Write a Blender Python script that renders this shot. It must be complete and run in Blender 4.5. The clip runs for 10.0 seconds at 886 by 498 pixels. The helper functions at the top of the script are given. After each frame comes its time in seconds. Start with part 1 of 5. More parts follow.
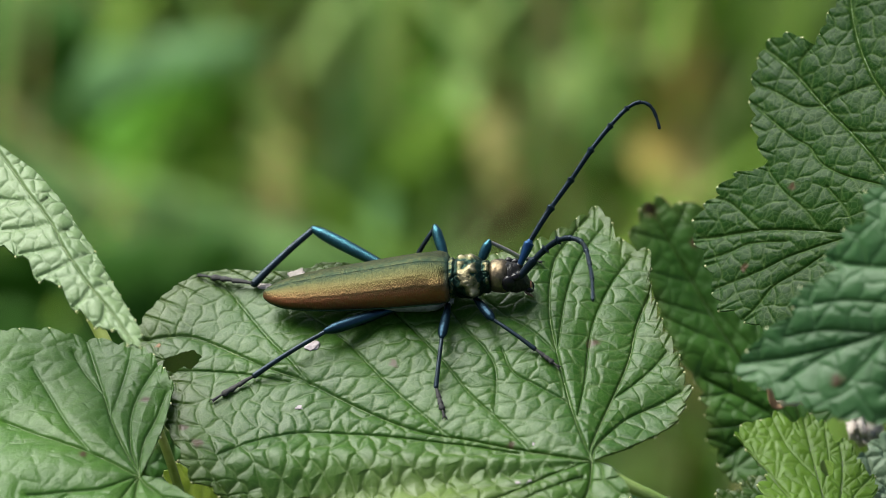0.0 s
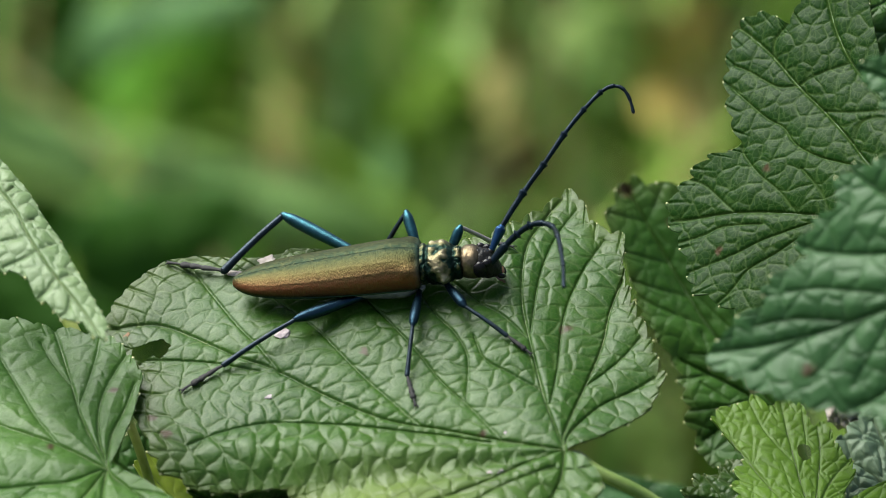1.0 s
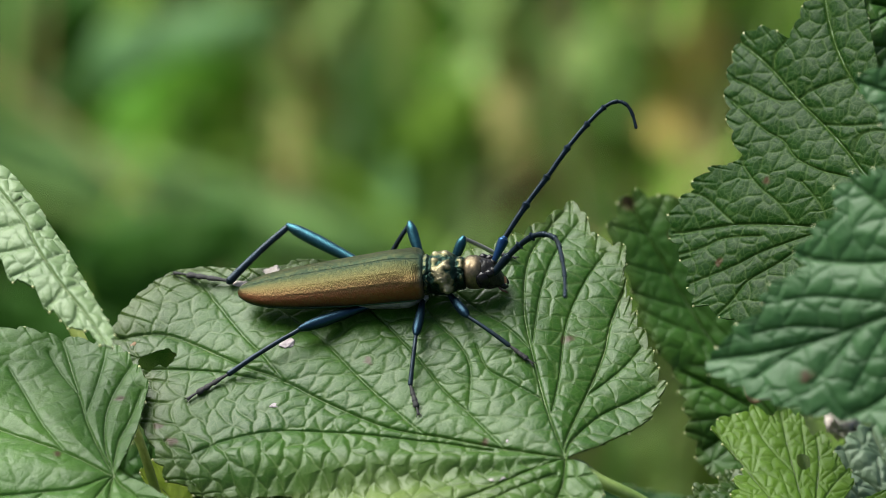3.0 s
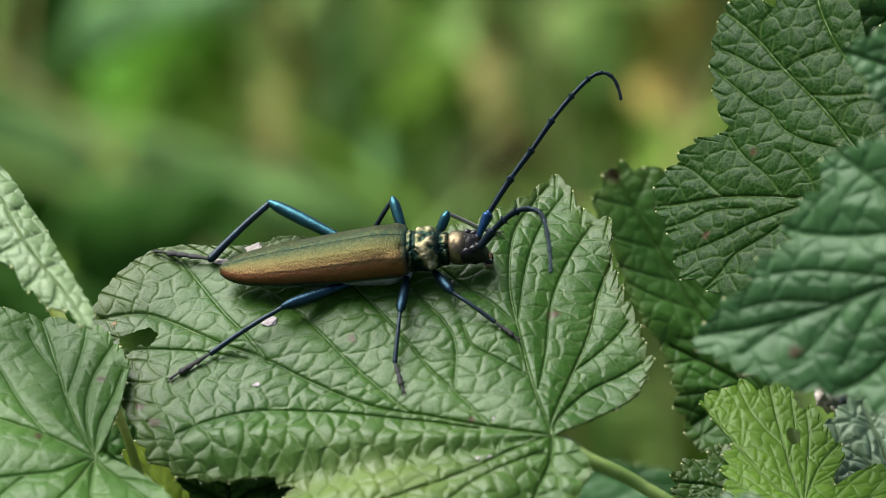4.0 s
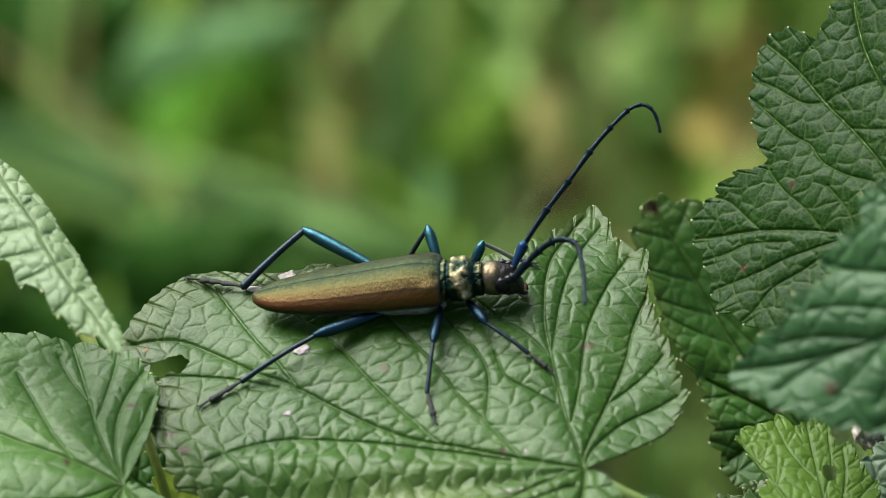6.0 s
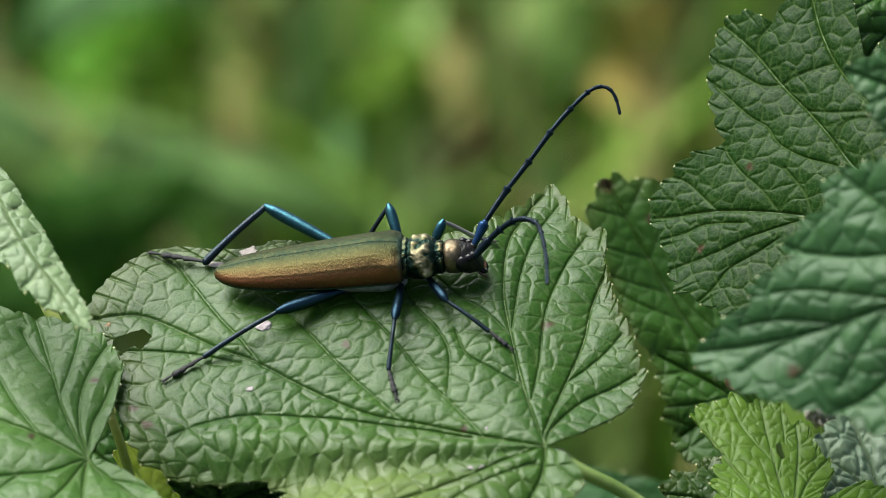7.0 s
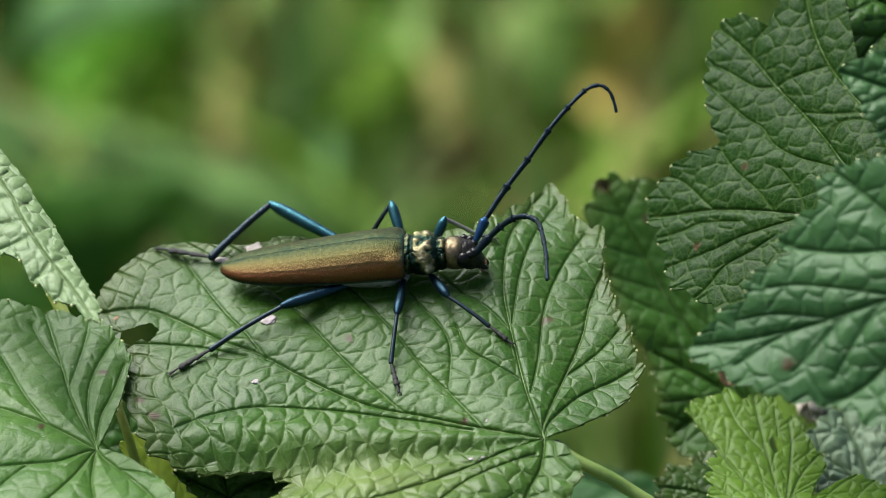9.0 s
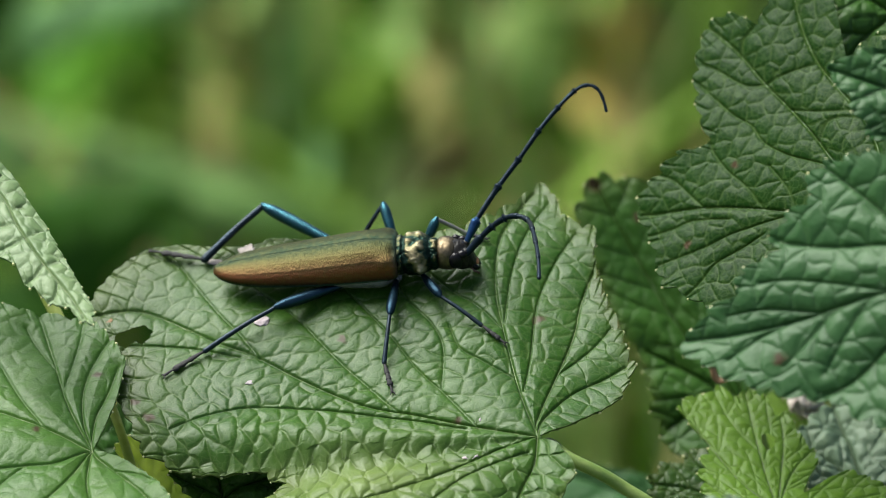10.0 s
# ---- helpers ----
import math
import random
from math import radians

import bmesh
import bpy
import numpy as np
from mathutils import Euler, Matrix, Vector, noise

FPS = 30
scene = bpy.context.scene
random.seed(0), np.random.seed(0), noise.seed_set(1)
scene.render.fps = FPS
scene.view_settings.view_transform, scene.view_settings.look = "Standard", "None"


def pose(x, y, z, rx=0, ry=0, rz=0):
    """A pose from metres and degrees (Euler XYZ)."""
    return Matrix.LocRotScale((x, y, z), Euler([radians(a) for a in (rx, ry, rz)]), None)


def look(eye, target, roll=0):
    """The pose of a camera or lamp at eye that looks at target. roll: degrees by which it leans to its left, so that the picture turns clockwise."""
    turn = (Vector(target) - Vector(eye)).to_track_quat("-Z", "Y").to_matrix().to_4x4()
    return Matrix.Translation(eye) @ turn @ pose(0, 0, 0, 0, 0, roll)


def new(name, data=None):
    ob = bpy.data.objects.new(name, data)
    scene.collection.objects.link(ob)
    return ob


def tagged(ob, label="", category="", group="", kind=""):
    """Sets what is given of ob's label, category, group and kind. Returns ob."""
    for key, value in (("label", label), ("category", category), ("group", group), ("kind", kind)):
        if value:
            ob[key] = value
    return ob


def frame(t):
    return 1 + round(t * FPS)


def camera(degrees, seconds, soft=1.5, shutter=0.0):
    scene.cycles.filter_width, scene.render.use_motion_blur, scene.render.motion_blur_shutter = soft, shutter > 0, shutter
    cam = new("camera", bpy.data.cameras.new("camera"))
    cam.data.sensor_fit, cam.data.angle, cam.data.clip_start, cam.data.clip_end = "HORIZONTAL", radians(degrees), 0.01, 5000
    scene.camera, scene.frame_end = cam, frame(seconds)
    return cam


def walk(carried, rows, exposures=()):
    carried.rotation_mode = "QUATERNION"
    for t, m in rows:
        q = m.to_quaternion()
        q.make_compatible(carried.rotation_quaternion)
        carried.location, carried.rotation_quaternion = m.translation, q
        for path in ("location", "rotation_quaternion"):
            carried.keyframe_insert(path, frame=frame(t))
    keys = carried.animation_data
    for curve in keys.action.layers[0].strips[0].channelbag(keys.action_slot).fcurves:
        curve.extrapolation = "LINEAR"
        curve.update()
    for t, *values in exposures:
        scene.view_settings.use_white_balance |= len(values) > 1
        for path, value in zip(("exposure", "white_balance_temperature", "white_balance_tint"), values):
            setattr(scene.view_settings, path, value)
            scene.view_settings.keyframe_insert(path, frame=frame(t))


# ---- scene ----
cam = camera(12.0, 10.0, soft=0.65)
cam.data.dof.use_dof = True
cam.data.dof.focus_distance = 0.426
cam.data.dof.aperture_fstop = 23.0
PATH = [
    (0.0, look((-0.00560, -0.37771, 0.19519), (-0.00345, -0.00411, 0.00331), 0.742)),
    (0.5, look((-0.00254, -0.37249, 0.19792), (-0.00352, -0.00021, 0.00349), 0.696)),
    (1.0, look((-0.00062, -0.37121, 0.19756), (-0.00047, -0.00059, -0.00004), 0.106)),
    (1.5, look((-0.00348, -0.37657, 0.19778), (-0.00219, -0.00387, 0.00416), 0.567)),
    (2.0, look((-0.00061, -0.37782, 0.19409), (0.00181, -0.00664, -0.00241), -0.536)),
    (2.2, look((0.00040, -0.37649, 0.20171), (0.00078, -0.00694, 0.00214), -0.396)),
    (3.3, look((-0.00043, -0.37583, 0.19738), (-0.00108, -0.00346, 0.00312), 0.204)),
    (3.5, look((-0.00091, -0.37422, 0.19731), (-0.00102, -0.00190, 0.00294), 0.119)),
    (4.0, look((0.00024, -0.37103, 0.19684), (0.00083, -0.00079, -0.00148), -0.306)),
    (4.5, look((0.00000, -0.37084, 0.19718), (0.00000, 0.00000, -0.00000), 0.000)),
    (5.0, look((0.00054, -0.36750, 0.19616), (-0.00059, 0.00248, -0.00262), -0.096)),
    (5.5, look((0.00056, -0.36443, 0.19704), (-0.00179, 0.00538, -0.00204), 0.022)),
    (5.7, look((0.00293, -0.36552, 0.19419), (-0.00188, 0.00575, -0.00211), -0.141)),
    (6.8, look((0.00036, -0.37261, 0.19526), (-0.00177, -0.00005, 0.00135), 0.707)),
    (7.0, look((-0.00470, -0.37038, 0.19953), (0.00125, -0.00106, -0.00039), 1.314)),
    (7.5, look((-0.00585, -0.37335, 0.20124), (0.00162, -0.00428, 0.00090), 1.669)),
    (8.0, look((-0.00639, -0.37585, 0.20062), (0.00205, -0.00666, 0.00055), 1.828)),
    (8.5, look((-0.00665, -0.37697, 0.20083), (0.00157, -0.00775, 0.00081), 1.718)),
    (9.0, look((-0.00694, -0.37922, 0.20188), (0.00092, -0.00911, 0.00351), 1.725)),
    (9.5, look((-0.00691, -0.38106, 0.20244), (0.00073, -0.01068, 0.00455), 1.342)),
    (10.0, look((-0.00724, -0.38129, 0.20214), (0.00167, -0.01083, 0.00444), 1.327)),
]
walk(cam, PATH)

# ---- daylight: a bright hazy sky, with soft light from high above ----
SUN_TILT, SUN_TURN = 56.0, 308.0
world = bpy.data.worlds.new("world")
scene.world = world
world.use_nodes = True
wn, wl = world.node_tree.nodes, world.node_tree.links
sky = wn.new("ShaderNodeTexSky")
sky.sky_type, sky.sun_disc = "NISHITA", False
sky.sun_elevation, sky.sun_rotation = radians(SUN_TILT), radians(SUN_TURN)
sky.dust_density, sky.air_density = 4.0, 1.0
wn["Background"].inputs["Strength"].default_value = 0.085
wl.new(sky.outputs["Color"], wn["Background"].inputs["Color"])
sun = new("sun", bpy.data.lights.new("sun", "SUN"))
sun.data.energy, sun.data.angle, sun.data.color = 5.1, radians(52), (0.97, 1.0, 0.94)
sun.matrix_world = look(
    (math.sin(radians(SUN_TURN)) * math.cos(radians(SUN_TILT)) * 5, math.cos(radians(SUN_TURN)) * math.cos(radians(SUN_TILT)) * 5,
     math.sin(radians(SUN_TILT)) * 5), (0, 0, 0))
scene.view_settings.exposure = 0.72


# ---- materials ----
def material(name):
    m = bpy.data.materials.new(name)
    m.use_nodes = True
    nt = m.node_tree
    return m, nt, nt.nodes["Principled BSDF"], nt.nodes["Material Output"]


def node(nt, kind, **values):
    n = nt.nodes.new(kind)
    for key, value in values.items():
        n.inputs[key.replace("_", " ")].default_value = value
    return n


def noise_tex(nt, coord, scale, detail=4.0, rough=0.6):
    n = node(nt, "ShaderNodeTexNoise", Scale=scale, Detail=detail, Roughness=rough)
    nt.links.new(coord, n.inputs["Vector"])
    return n.outputs["Fac"]


def ramp(nt, fac, low, high, a=(0, 0, 0, 1), b=(1, 1, 1, 1)):
    n = nt.nodes.new("ShaderNodeValToRGB")
    n.color_ramp.elements[0].position, n.color_ramp.elements[0].color = low, a
    n.color_ramp.elements[1].position, n.color_ramp.elements[1].color = high, b
    nt.links.new(fac, n.inputs["Fac"])
    return n.outputs["Color"]


def mixed(nt, fac, a, b):
    n = nt.nodes.new("ShaderNodeMix")
    n.data_type = "RGBA"
    for socket, value in ((n.inputs[0], fac), (n.inputs[6], a), (n.inputs[7], b)):
        if isinstance(value, (tuple, float, int)):
            socket.default_value = (*value, 1) if isinstance(value, tuple) and len(value) == 3 else value
        else:
            nt.links.new(value, socket)
    return n.outputs[2]


def maths(nt, kind, a, b=0.0):
    n = nt.nodes.new("ShaderNodeMath")
    n.operation = kind
    for socket, value in ((n.inputs[0], a), (n.inputs[1], b)):
        if isinstance(value, (float, int)):
            socket.default_value = value
        else:
            nt.links.new(value, socket)
    return n.outputs[0]


def bumped(nt, height, distance, strength=1.0):
    n = node(nt, "ShaderNodeBump", Strength=strength, Distance=distance)
    nt.links.new(height, n.inputs["Height"])
    return n.outputs["Normal"]


def object_coord(nt):
    return nt.nodes.new("ShaderNodeTexCoord").outputs["Object"]


def attribute(nt, name):
    n = nt.nodes.new("ShaderNodeAttribute")
    n.attribute_name = name
    return n.outputs["Fac"]


def leaf_material(name, deep, fresh, rib, rough=0.43, through_light=0.18, yellowed=(0.25, 0.31, 0.09), patchy=0.0, blush=0.0, lines=0.35, web=0.15, sheen=0.42):
    """A currant leaf: mottled green, pale ribs and fine veins, brown spots."""
    m, nt, p, out = material(name)
    co = object_coord(nt)
    coarse, fine = noise_tex(nt, co, 90.0, 3.0), noise_tex(nt, co, 1400.0, 5.0)
    colour = mixed(nt, ramp(nt, coarse, 0.35, 0.68), deep, fresh)
    colour = mixed(nt, maths(nt, "MULTIPLY", ramp(nt, fine, 0.3, 0.75), 0.35), colour, tuple(0.55 * v for v in deep))
    # light on the relief put into the colour: dome tops lighter, creases darker
    colour = mixed(nt, maths(nt, "MULTIPLY", attribute(nt, "dome_light"), 0.30), colour, tuple(1.25 * v for v in fresh))
    # yellow blotch, spread and paled to carry the front lobe's whitish sheen too
    if patchy:
        patch = maths(nt, "MULTIPLY", attribute(nt, "yellow_sheen"), patchy)
        colour = mixed(nt, patch, colour, yellowed)
    if blush:
        colour = mixed(nt, maths(nt, "MULTIPLY", attribute(nt, "rim"), blush), colour, (0.16, 0.07, 0.03))
    warp = node(nt, "ShaderNodeTexNoise", Scale=900.0, Detail=1.0)
    nt.links.new(co, warp.inputs["Vector"])
    shifted = node(nt, "ShaderNodeVectorMath")
    shifted.operation = "MULTIPLY_ADD"
    shifted.inputs[1].default_value = (0.0006, 0.0006, 0.0006)
    nt.links.new(warp.outputs["Color"], shifted.inputs[0])
    nt.links.new(co, shifted.inputs[2])
    cells = node(nt, "ShaderNodeTexVoronoi", Scale=1500.0)
    cells.feature = "DISTANCE_TO_EDGE"
    nt.links.new(shifted.outputs[0], cells.inputs["Vector"])
    inner = ramp(nt, cells.outputs["Distance"], 0.0, 0.22)
    hair = maths(nt, "MULTIPLY", maths(nt, "SUBTRACT", 1.0, ramp(nt, cells.outputs["Distance"], 0.0, 0.09)), 0.25)
    colour = mixed(nt, hair, colour, rib)
    colour = mixed(nt, maths(nt, "MULTIPLY", attribute(nt, "web"), web), colour, rib)
    colour = mixed(nt, maths(nt, "MULTIPLY", attribute(nt, "vein"), lines), colour, rib)
    colour = mixed(nt, attribute(nt, "spot"), colour, (0.06, 0.038, 0.018))
    nt.links.new(colour, p.inputs["Base Color"])
    rg = maths(nt, "ADD", maths(nt, "MULTIPLY", fine, 0.22), rough - 0.11)
    nt.links.new(rg, p.inputs["Roughness"])
    p.inputs["Specular IOR Level"].default_value = sheen
    lift = maths(nt, "ADD", maths(nt, "MULTIPLY", inner, 0.8), maths(nt, "MULTIPLY", fine, 0.35))
    nrm = bumped(nt, lift, 0.00005, 0.3)
    nt.links.new(nrm, p.inputs["Normal"])
    tr = node(nt, "ShaderNodeBsdfTranslucent")
    nt.links.new(mixed(nt, 0.5, colour, (0.20, 0.34, 0.03)), tr.inputs["Color"])
    mx = node(nt, "ShaderNodeMixShader", Fac=through_light)
    nt.links.new(p.outputs[0], mx.inputs[1])
    nt.links.new(tr.outputs[0], mx.inputs[2])
    nt.links.new(mx.outputs[0], out.inputs["Surface"])
    return m


def plain_material(name, a, b, scale, rough=0.5, metal=0.0, relief=0.0, relief_scale=None, spec=0.5):
    """Two tones mixed by noise, with fine relief."""
    m, nt, p, out = material(name)
    co = object_coord(nt)
    n1, n2 = noise_tex(nt, co, scale, 4.0), noise_tex(nt, co, relief_scale or scale * 6, 4.0)
    tone = maths(nt, "ADD", maths(nt, "MULTIPLY", n1, 0.7), maths(nt, "MULTIPLY", n2, 0.3))
    nt.links.new(mixed(nt, ramp(nt, tone, 0.35, 0.65), a, b), p.inputs["Base Color"])
    nt.links.new(maths(nt, "ADD", maths(nt, "MULTIPLY", n2, 0.2), rough - 0.1), p.inputs["Roughness"])
    p.inputs["Metallic"].default_value, p.inputs["Specular IOR Level"].default_value = metal, spec
    if relief:
        nt.links.new(bumped(nt, n2, relief), p.inputs["Normal"])
    return m


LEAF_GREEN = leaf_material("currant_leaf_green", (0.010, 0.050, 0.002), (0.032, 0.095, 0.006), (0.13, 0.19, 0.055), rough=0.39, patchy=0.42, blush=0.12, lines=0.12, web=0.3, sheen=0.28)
LEAF_LIGHT = leaf_material("currant_leaf_light", (0.022, 0.080, 0.005), (0.052, 0.132, 0.012), (0.12, 0.20, 0.06), rough=0.40, lines=0.12, web=0.16, sheen=0.27)
LEAF_FADED = leaf_material("currant_leaf_faded", (0.090, 0.160, 0.055), (0.165, 0.245, 0.100), (0.2, 0.26, 0.12), rough=0.45, lines=0.1, web=0.05, sheen=0.4)
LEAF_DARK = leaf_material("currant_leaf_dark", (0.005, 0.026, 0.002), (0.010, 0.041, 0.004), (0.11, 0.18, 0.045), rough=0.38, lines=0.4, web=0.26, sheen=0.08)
LEAF_FRONT = leaf_material("currant_leaf_bluish", (0.020, 0.071, 0.018), (0.036, 0.104, 0.029), (0.09, 0.17, 0.07), lines=0.2, web=0.1, sheen=0.25)
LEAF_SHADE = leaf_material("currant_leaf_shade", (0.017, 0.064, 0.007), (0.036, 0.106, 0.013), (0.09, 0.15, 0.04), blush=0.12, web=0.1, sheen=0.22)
LEAF_YOUNG = leaf_material("currant_leaf_young", (0.092, 0.200, 0.010), (0.160, 0.300, 0.026), (0.18, 0.28, 0.07), rough=0.44, through_light=0.3, sheen=0.3)
LEAF_YELLOW_GREEN = leaf_material("currant_leaf_yellowing", (0.34, 0.50, 0.04), (0.50, 0.62, 0.08), (0.3, 0.36, 0.1), through_light=0.3)
LEAF_LIMP = leaf_material("currant_leaf_limp", (0.10, 0.18, 0.10), (0.20, 0.28, 0.17), (0.2, 0.25, 0.14), rough=0.5)
RIB = plain_material("leaf_rib_pale_green", (0.06, 0.115, 0.025), (0.12, 0.165, 0.045), 400.0, 0.5, relief=0.00003)
RIB_DARK = plain_material("leaf_rib_green", (0.05, 0.11, 0.03), (0.10, 0.17, 0.05), 400.0, 0.5)
STALK = plain_material("leaf_stalk_green", (0.12, 0.20, 0.04), (0.22, 0.29, 0.08), 300.0, 0.45, relief=0.00005)
STALK_YELLOW = plain_material("shoot_yellow_green", (0.30, 0.38, 0.06), (0.46, 0.52, 0.14), 250.0, 0.5, relief=0.00005)
TOOTH_TIP = plain_material("tooth_tip_cream", (0.42, 0.42, 0.17), (0.62, 0.60, 0.34), 800.0, 0.45)
BARK = plain_material("currant_bark", (0.09, 0.065, 0.045), (0.20, 0.16, 0.11), 150.0, 0.8, relief=0.0004)


def elytron_material():
    """Bronze-green metallic wing case: green along the seam, copper on the flank, fine leathery wrinkles. The flank's
    brighter reflection and its shaded lower edge are put into the colours.
    """
    m, nt, p, out = material("wing_case_bronze_green")
    co = object_coord(nt)
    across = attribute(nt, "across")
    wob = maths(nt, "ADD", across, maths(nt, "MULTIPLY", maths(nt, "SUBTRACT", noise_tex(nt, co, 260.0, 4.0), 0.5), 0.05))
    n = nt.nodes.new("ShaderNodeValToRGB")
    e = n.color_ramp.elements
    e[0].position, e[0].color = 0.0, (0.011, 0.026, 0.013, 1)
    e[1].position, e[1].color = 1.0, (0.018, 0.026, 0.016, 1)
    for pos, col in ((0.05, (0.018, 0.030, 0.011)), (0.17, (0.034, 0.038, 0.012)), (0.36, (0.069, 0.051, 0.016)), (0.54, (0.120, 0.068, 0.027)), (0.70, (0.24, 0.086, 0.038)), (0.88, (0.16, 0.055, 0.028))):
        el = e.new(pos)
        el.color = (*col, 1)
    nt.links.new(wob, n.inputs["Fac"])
    spots = noise_tex(nt, co, 2600.0, 3.0)
    colour = mixed(nt, maths(nt, "MULTIPLY", ramp(nt, spots, 0.45, 0.65), 0.25), n.outputs["Color"], (0.15, 0.14, 0.05))
    colour = mixed(nt, maths(nt, "MULTIPLY", attribute(nt, "front"), 0.5), colour, (0.030, 0.075, 0.060))
    nt.links.new(colour, p.inputs["Base Color"])
    p.inputs["Metallic"].default_value = 0.85
    nt.links.new(maths(nt, "ADD", maths(nt, "MULTIPLY", spots, 0.2), 0.44), p.inputs["Roughness"])
    st = node(nt, "ShaderNodeMapping")
    st.inputs["Scale"].default_value = (1.0, 0.5, 0.5)
    nt.links.new(co, st.inputs["Vector"])
    wrinkle = node(nt, "ShaderNodeTexVoronoi", Scale=8000.0)
    nt.links.new(st.outputs[0], wrinkle.inputs["Vector"])
    h = maths(nt, "ADD", wrinkle.outputs["Distance"], maths(nt, "MULTIPLY", noise_tex(nt, co, 9000.0, 3.0), 0.8))
    nt.links.new(bumped(nt, h, 0.000035, 1.0), p.inputs["Normal"])
    return m


ELYTRON = elytron_material()
def thorax_material():
    """Metallic neck shield: dark green in the grooves, olive between, pale gold on the raised plates; groove shade and
    knob highlights are in the colour.
    """
    m, nt, p, out = material("thorax_gold_green_metal")
    co = object_coord(nt)
    grain = noise_tex(nt, co, 650.0, 4.0, 0.65)
    # colour follows the relief: hollows painted shaded, knobs painted with highlights
    level = maths(nt, "ADD", attribute(nt, "rise"), maths(nt, "MULTIPLY", maths(nt, "SUBTRACT", grain, 0.5), 0.7))
    n = nt.nodes.new("ShaderNodeValToRGB")
    e = n.color_ramp.elements
    e[0].position, e[0].color = 0.18, (0.004, 0.014, 0.010, 1)
    e[1].position, e[1].color = 0.95, (0.27, 0.245, 0.16, 1)
    for pos, col in ((0.44, (0.007, 0.026, 0.018)), (0.56, (0.075, 0.078, 0.036)), (0.72, (0.18, 0.155, 0.088))):
        el = e.new(pos)
        el.color = (*col, 1)
    nt.links.new(level, n.inputs["Fac"])
    nt.links.new(n.outputs["Color"], p.inputs["Base Color"])
    p.inputs["Metallic"].default_value = 0.85
    nt.links.new(maths(nt, "ADD", maths(nt, "MULTIPLY", grain, 0.3), 0.38), p.inputs["Roughness"])
    nt.links.new(bumped(nt, noise_tex(nt, co, 3200.0, 3.0), 0.00006), p.inputs["Normal"])
    return m


PRONOTUM = thorax_material()
RIM = plain_material("wing_case_rim_dark_green", (0.006, 0.026, 0.016), (0.03, 0.06, 0.03), 700.0, 0.35, 0.8)
PALE_SHIN = plain_material("shin_pale_bronze", (0.26, 0.24, 0.24), (0.50, 0.44, 0.42), 600.0, 0.32, 0.6)
HEAD = plain_material("head_bronze_metal", (0.030, 0.034, 0.020), (0.27, 0.20, 0.125), 420.0, 0.46, 0.9, 0.00005, 2600.0)
LEG_BLUE = plain_material("leg_blue_green_metal", (0.009, 0.038, 0.053), (0.025, 0.096, 0.120), 700.0, 0.36, 0.85, 0.00003, 5000.0)
# the same leg blue, darkened in colour for the less lit near side
LEG_BLUE_SHADE = plain_material("leg_blue_metal_shade", (0.006, 0.018, 0.030), (0.014, 0.042, 0.068), 700.0, 0.40, 0.85, 0.00002, 5000.0)
LEG_DARK = plain_material("leg_dark_blue", (0.005, 0.011, 0.017), (0.013, 0.028, 0.043), 700.0, 0.42, 0.6, 0.00003, 5000.0)
TARSUS = plain_material("foot_dusty_brown", (0.006, 0.006, 0.007), (0.023, 0.021, 0.020), 1500.0, 0.75, 0.0, 0.00004, 6000.0)
SCAPE = plain_material("antenna_base_blue", (0.010, 0.034, 0.09), (0.022, 0.075, 0.17), 700.0, 0.33, 0.8)
FEELER = plain_material("antenna_blue_black", (0.003, 0.008, 0.013), (0.008, 0.018, 0.031), 900.0, 0.36, 0.5, spec=0.2)
BELLY = plain_material("belly_grey_down", (0.07, 0.07, 0.075), (0.27, 0.26, 0.27), 700.0, 0.5, 0.2, 0.00006)
BLACK_SHINE = plain_material("black_shell", (0.004, 0.004, 0.005), (0.012, 0.011, 0.012), 900.0, 0.22, spec=0.18)
FACE = plain_material("face_dark_shell", (0.003, 0.004, 0.004), (0.022, 0.019, 0.017), 700.0, 0.40, 0.2, 0.00006, 2600.0, 0.25)
LIP = plain_material("upper_lip_orange", (0.16, 0.05, 0.025), (0.36, 0.15, 0.08), 900.0, 0.35)
PALP = plain_material("palp_reddish", (0.03, 0.012, 0.01), (0.14, 0.06, 0.045), 900.0, 0.4)
FLAKE = plain_material("white_flake", (0.26, 0.21, 0.22), (0.46, 0.40, 0.41), 1500.0, 0.7)
PAPERY = plain_material("withered_flower", (0.40, 0.33, 0.29), (0.62, 0.56, 0.51), 500.0, 0.8, relief=0.0002)
DRY = plain_material("dry_brown", (0.18, 0.10, 0.05), (0.34, 0.22, 0.12), 400.0, 0.8)
SOIL = plain_material("soil_moss", (0.03, 0.05, 0.012), (0.09, 0.14, 0.03), 25.0, 0.9, relief=0.01)
GRASS = plain_material("grass_green", (0.085, 0.175, 0.016), (0.195, 0.32, 0.042), 18.0, 0.6, spec=0.12)
GRASS_PALE = plain_material("grass_pale_green", (0.15, 0.25, 0.06), (0.24, 0.35, 0.10), 22.0, 0.6, spec=0.12)
HERB_PALE = plain_material("herb_pale_green", (0.19, 0.34, 0.09), (0.28, 0.44, 0.14), 30.0, 0.6, spec=0.15)
HERB_BRIGHT = plain_material("herb_bright_green", (0.058, 0.19, 0.008), (0.10, 0.26, 0.016), 30.0, 0.6, spec=0.12)
HERB_BLUISH = plain_material("herb_bluish_green", (0.075, 0.175, 0.05), (0.115, 0.24, 0.08), 30.0, 0.6, spec=0.2)
STRAW = plain_material("straw_brown", (0.23, 0.19, 0.070), (0.35, 0.28, 0.11), 30.0, 0.7, spec=0.15)
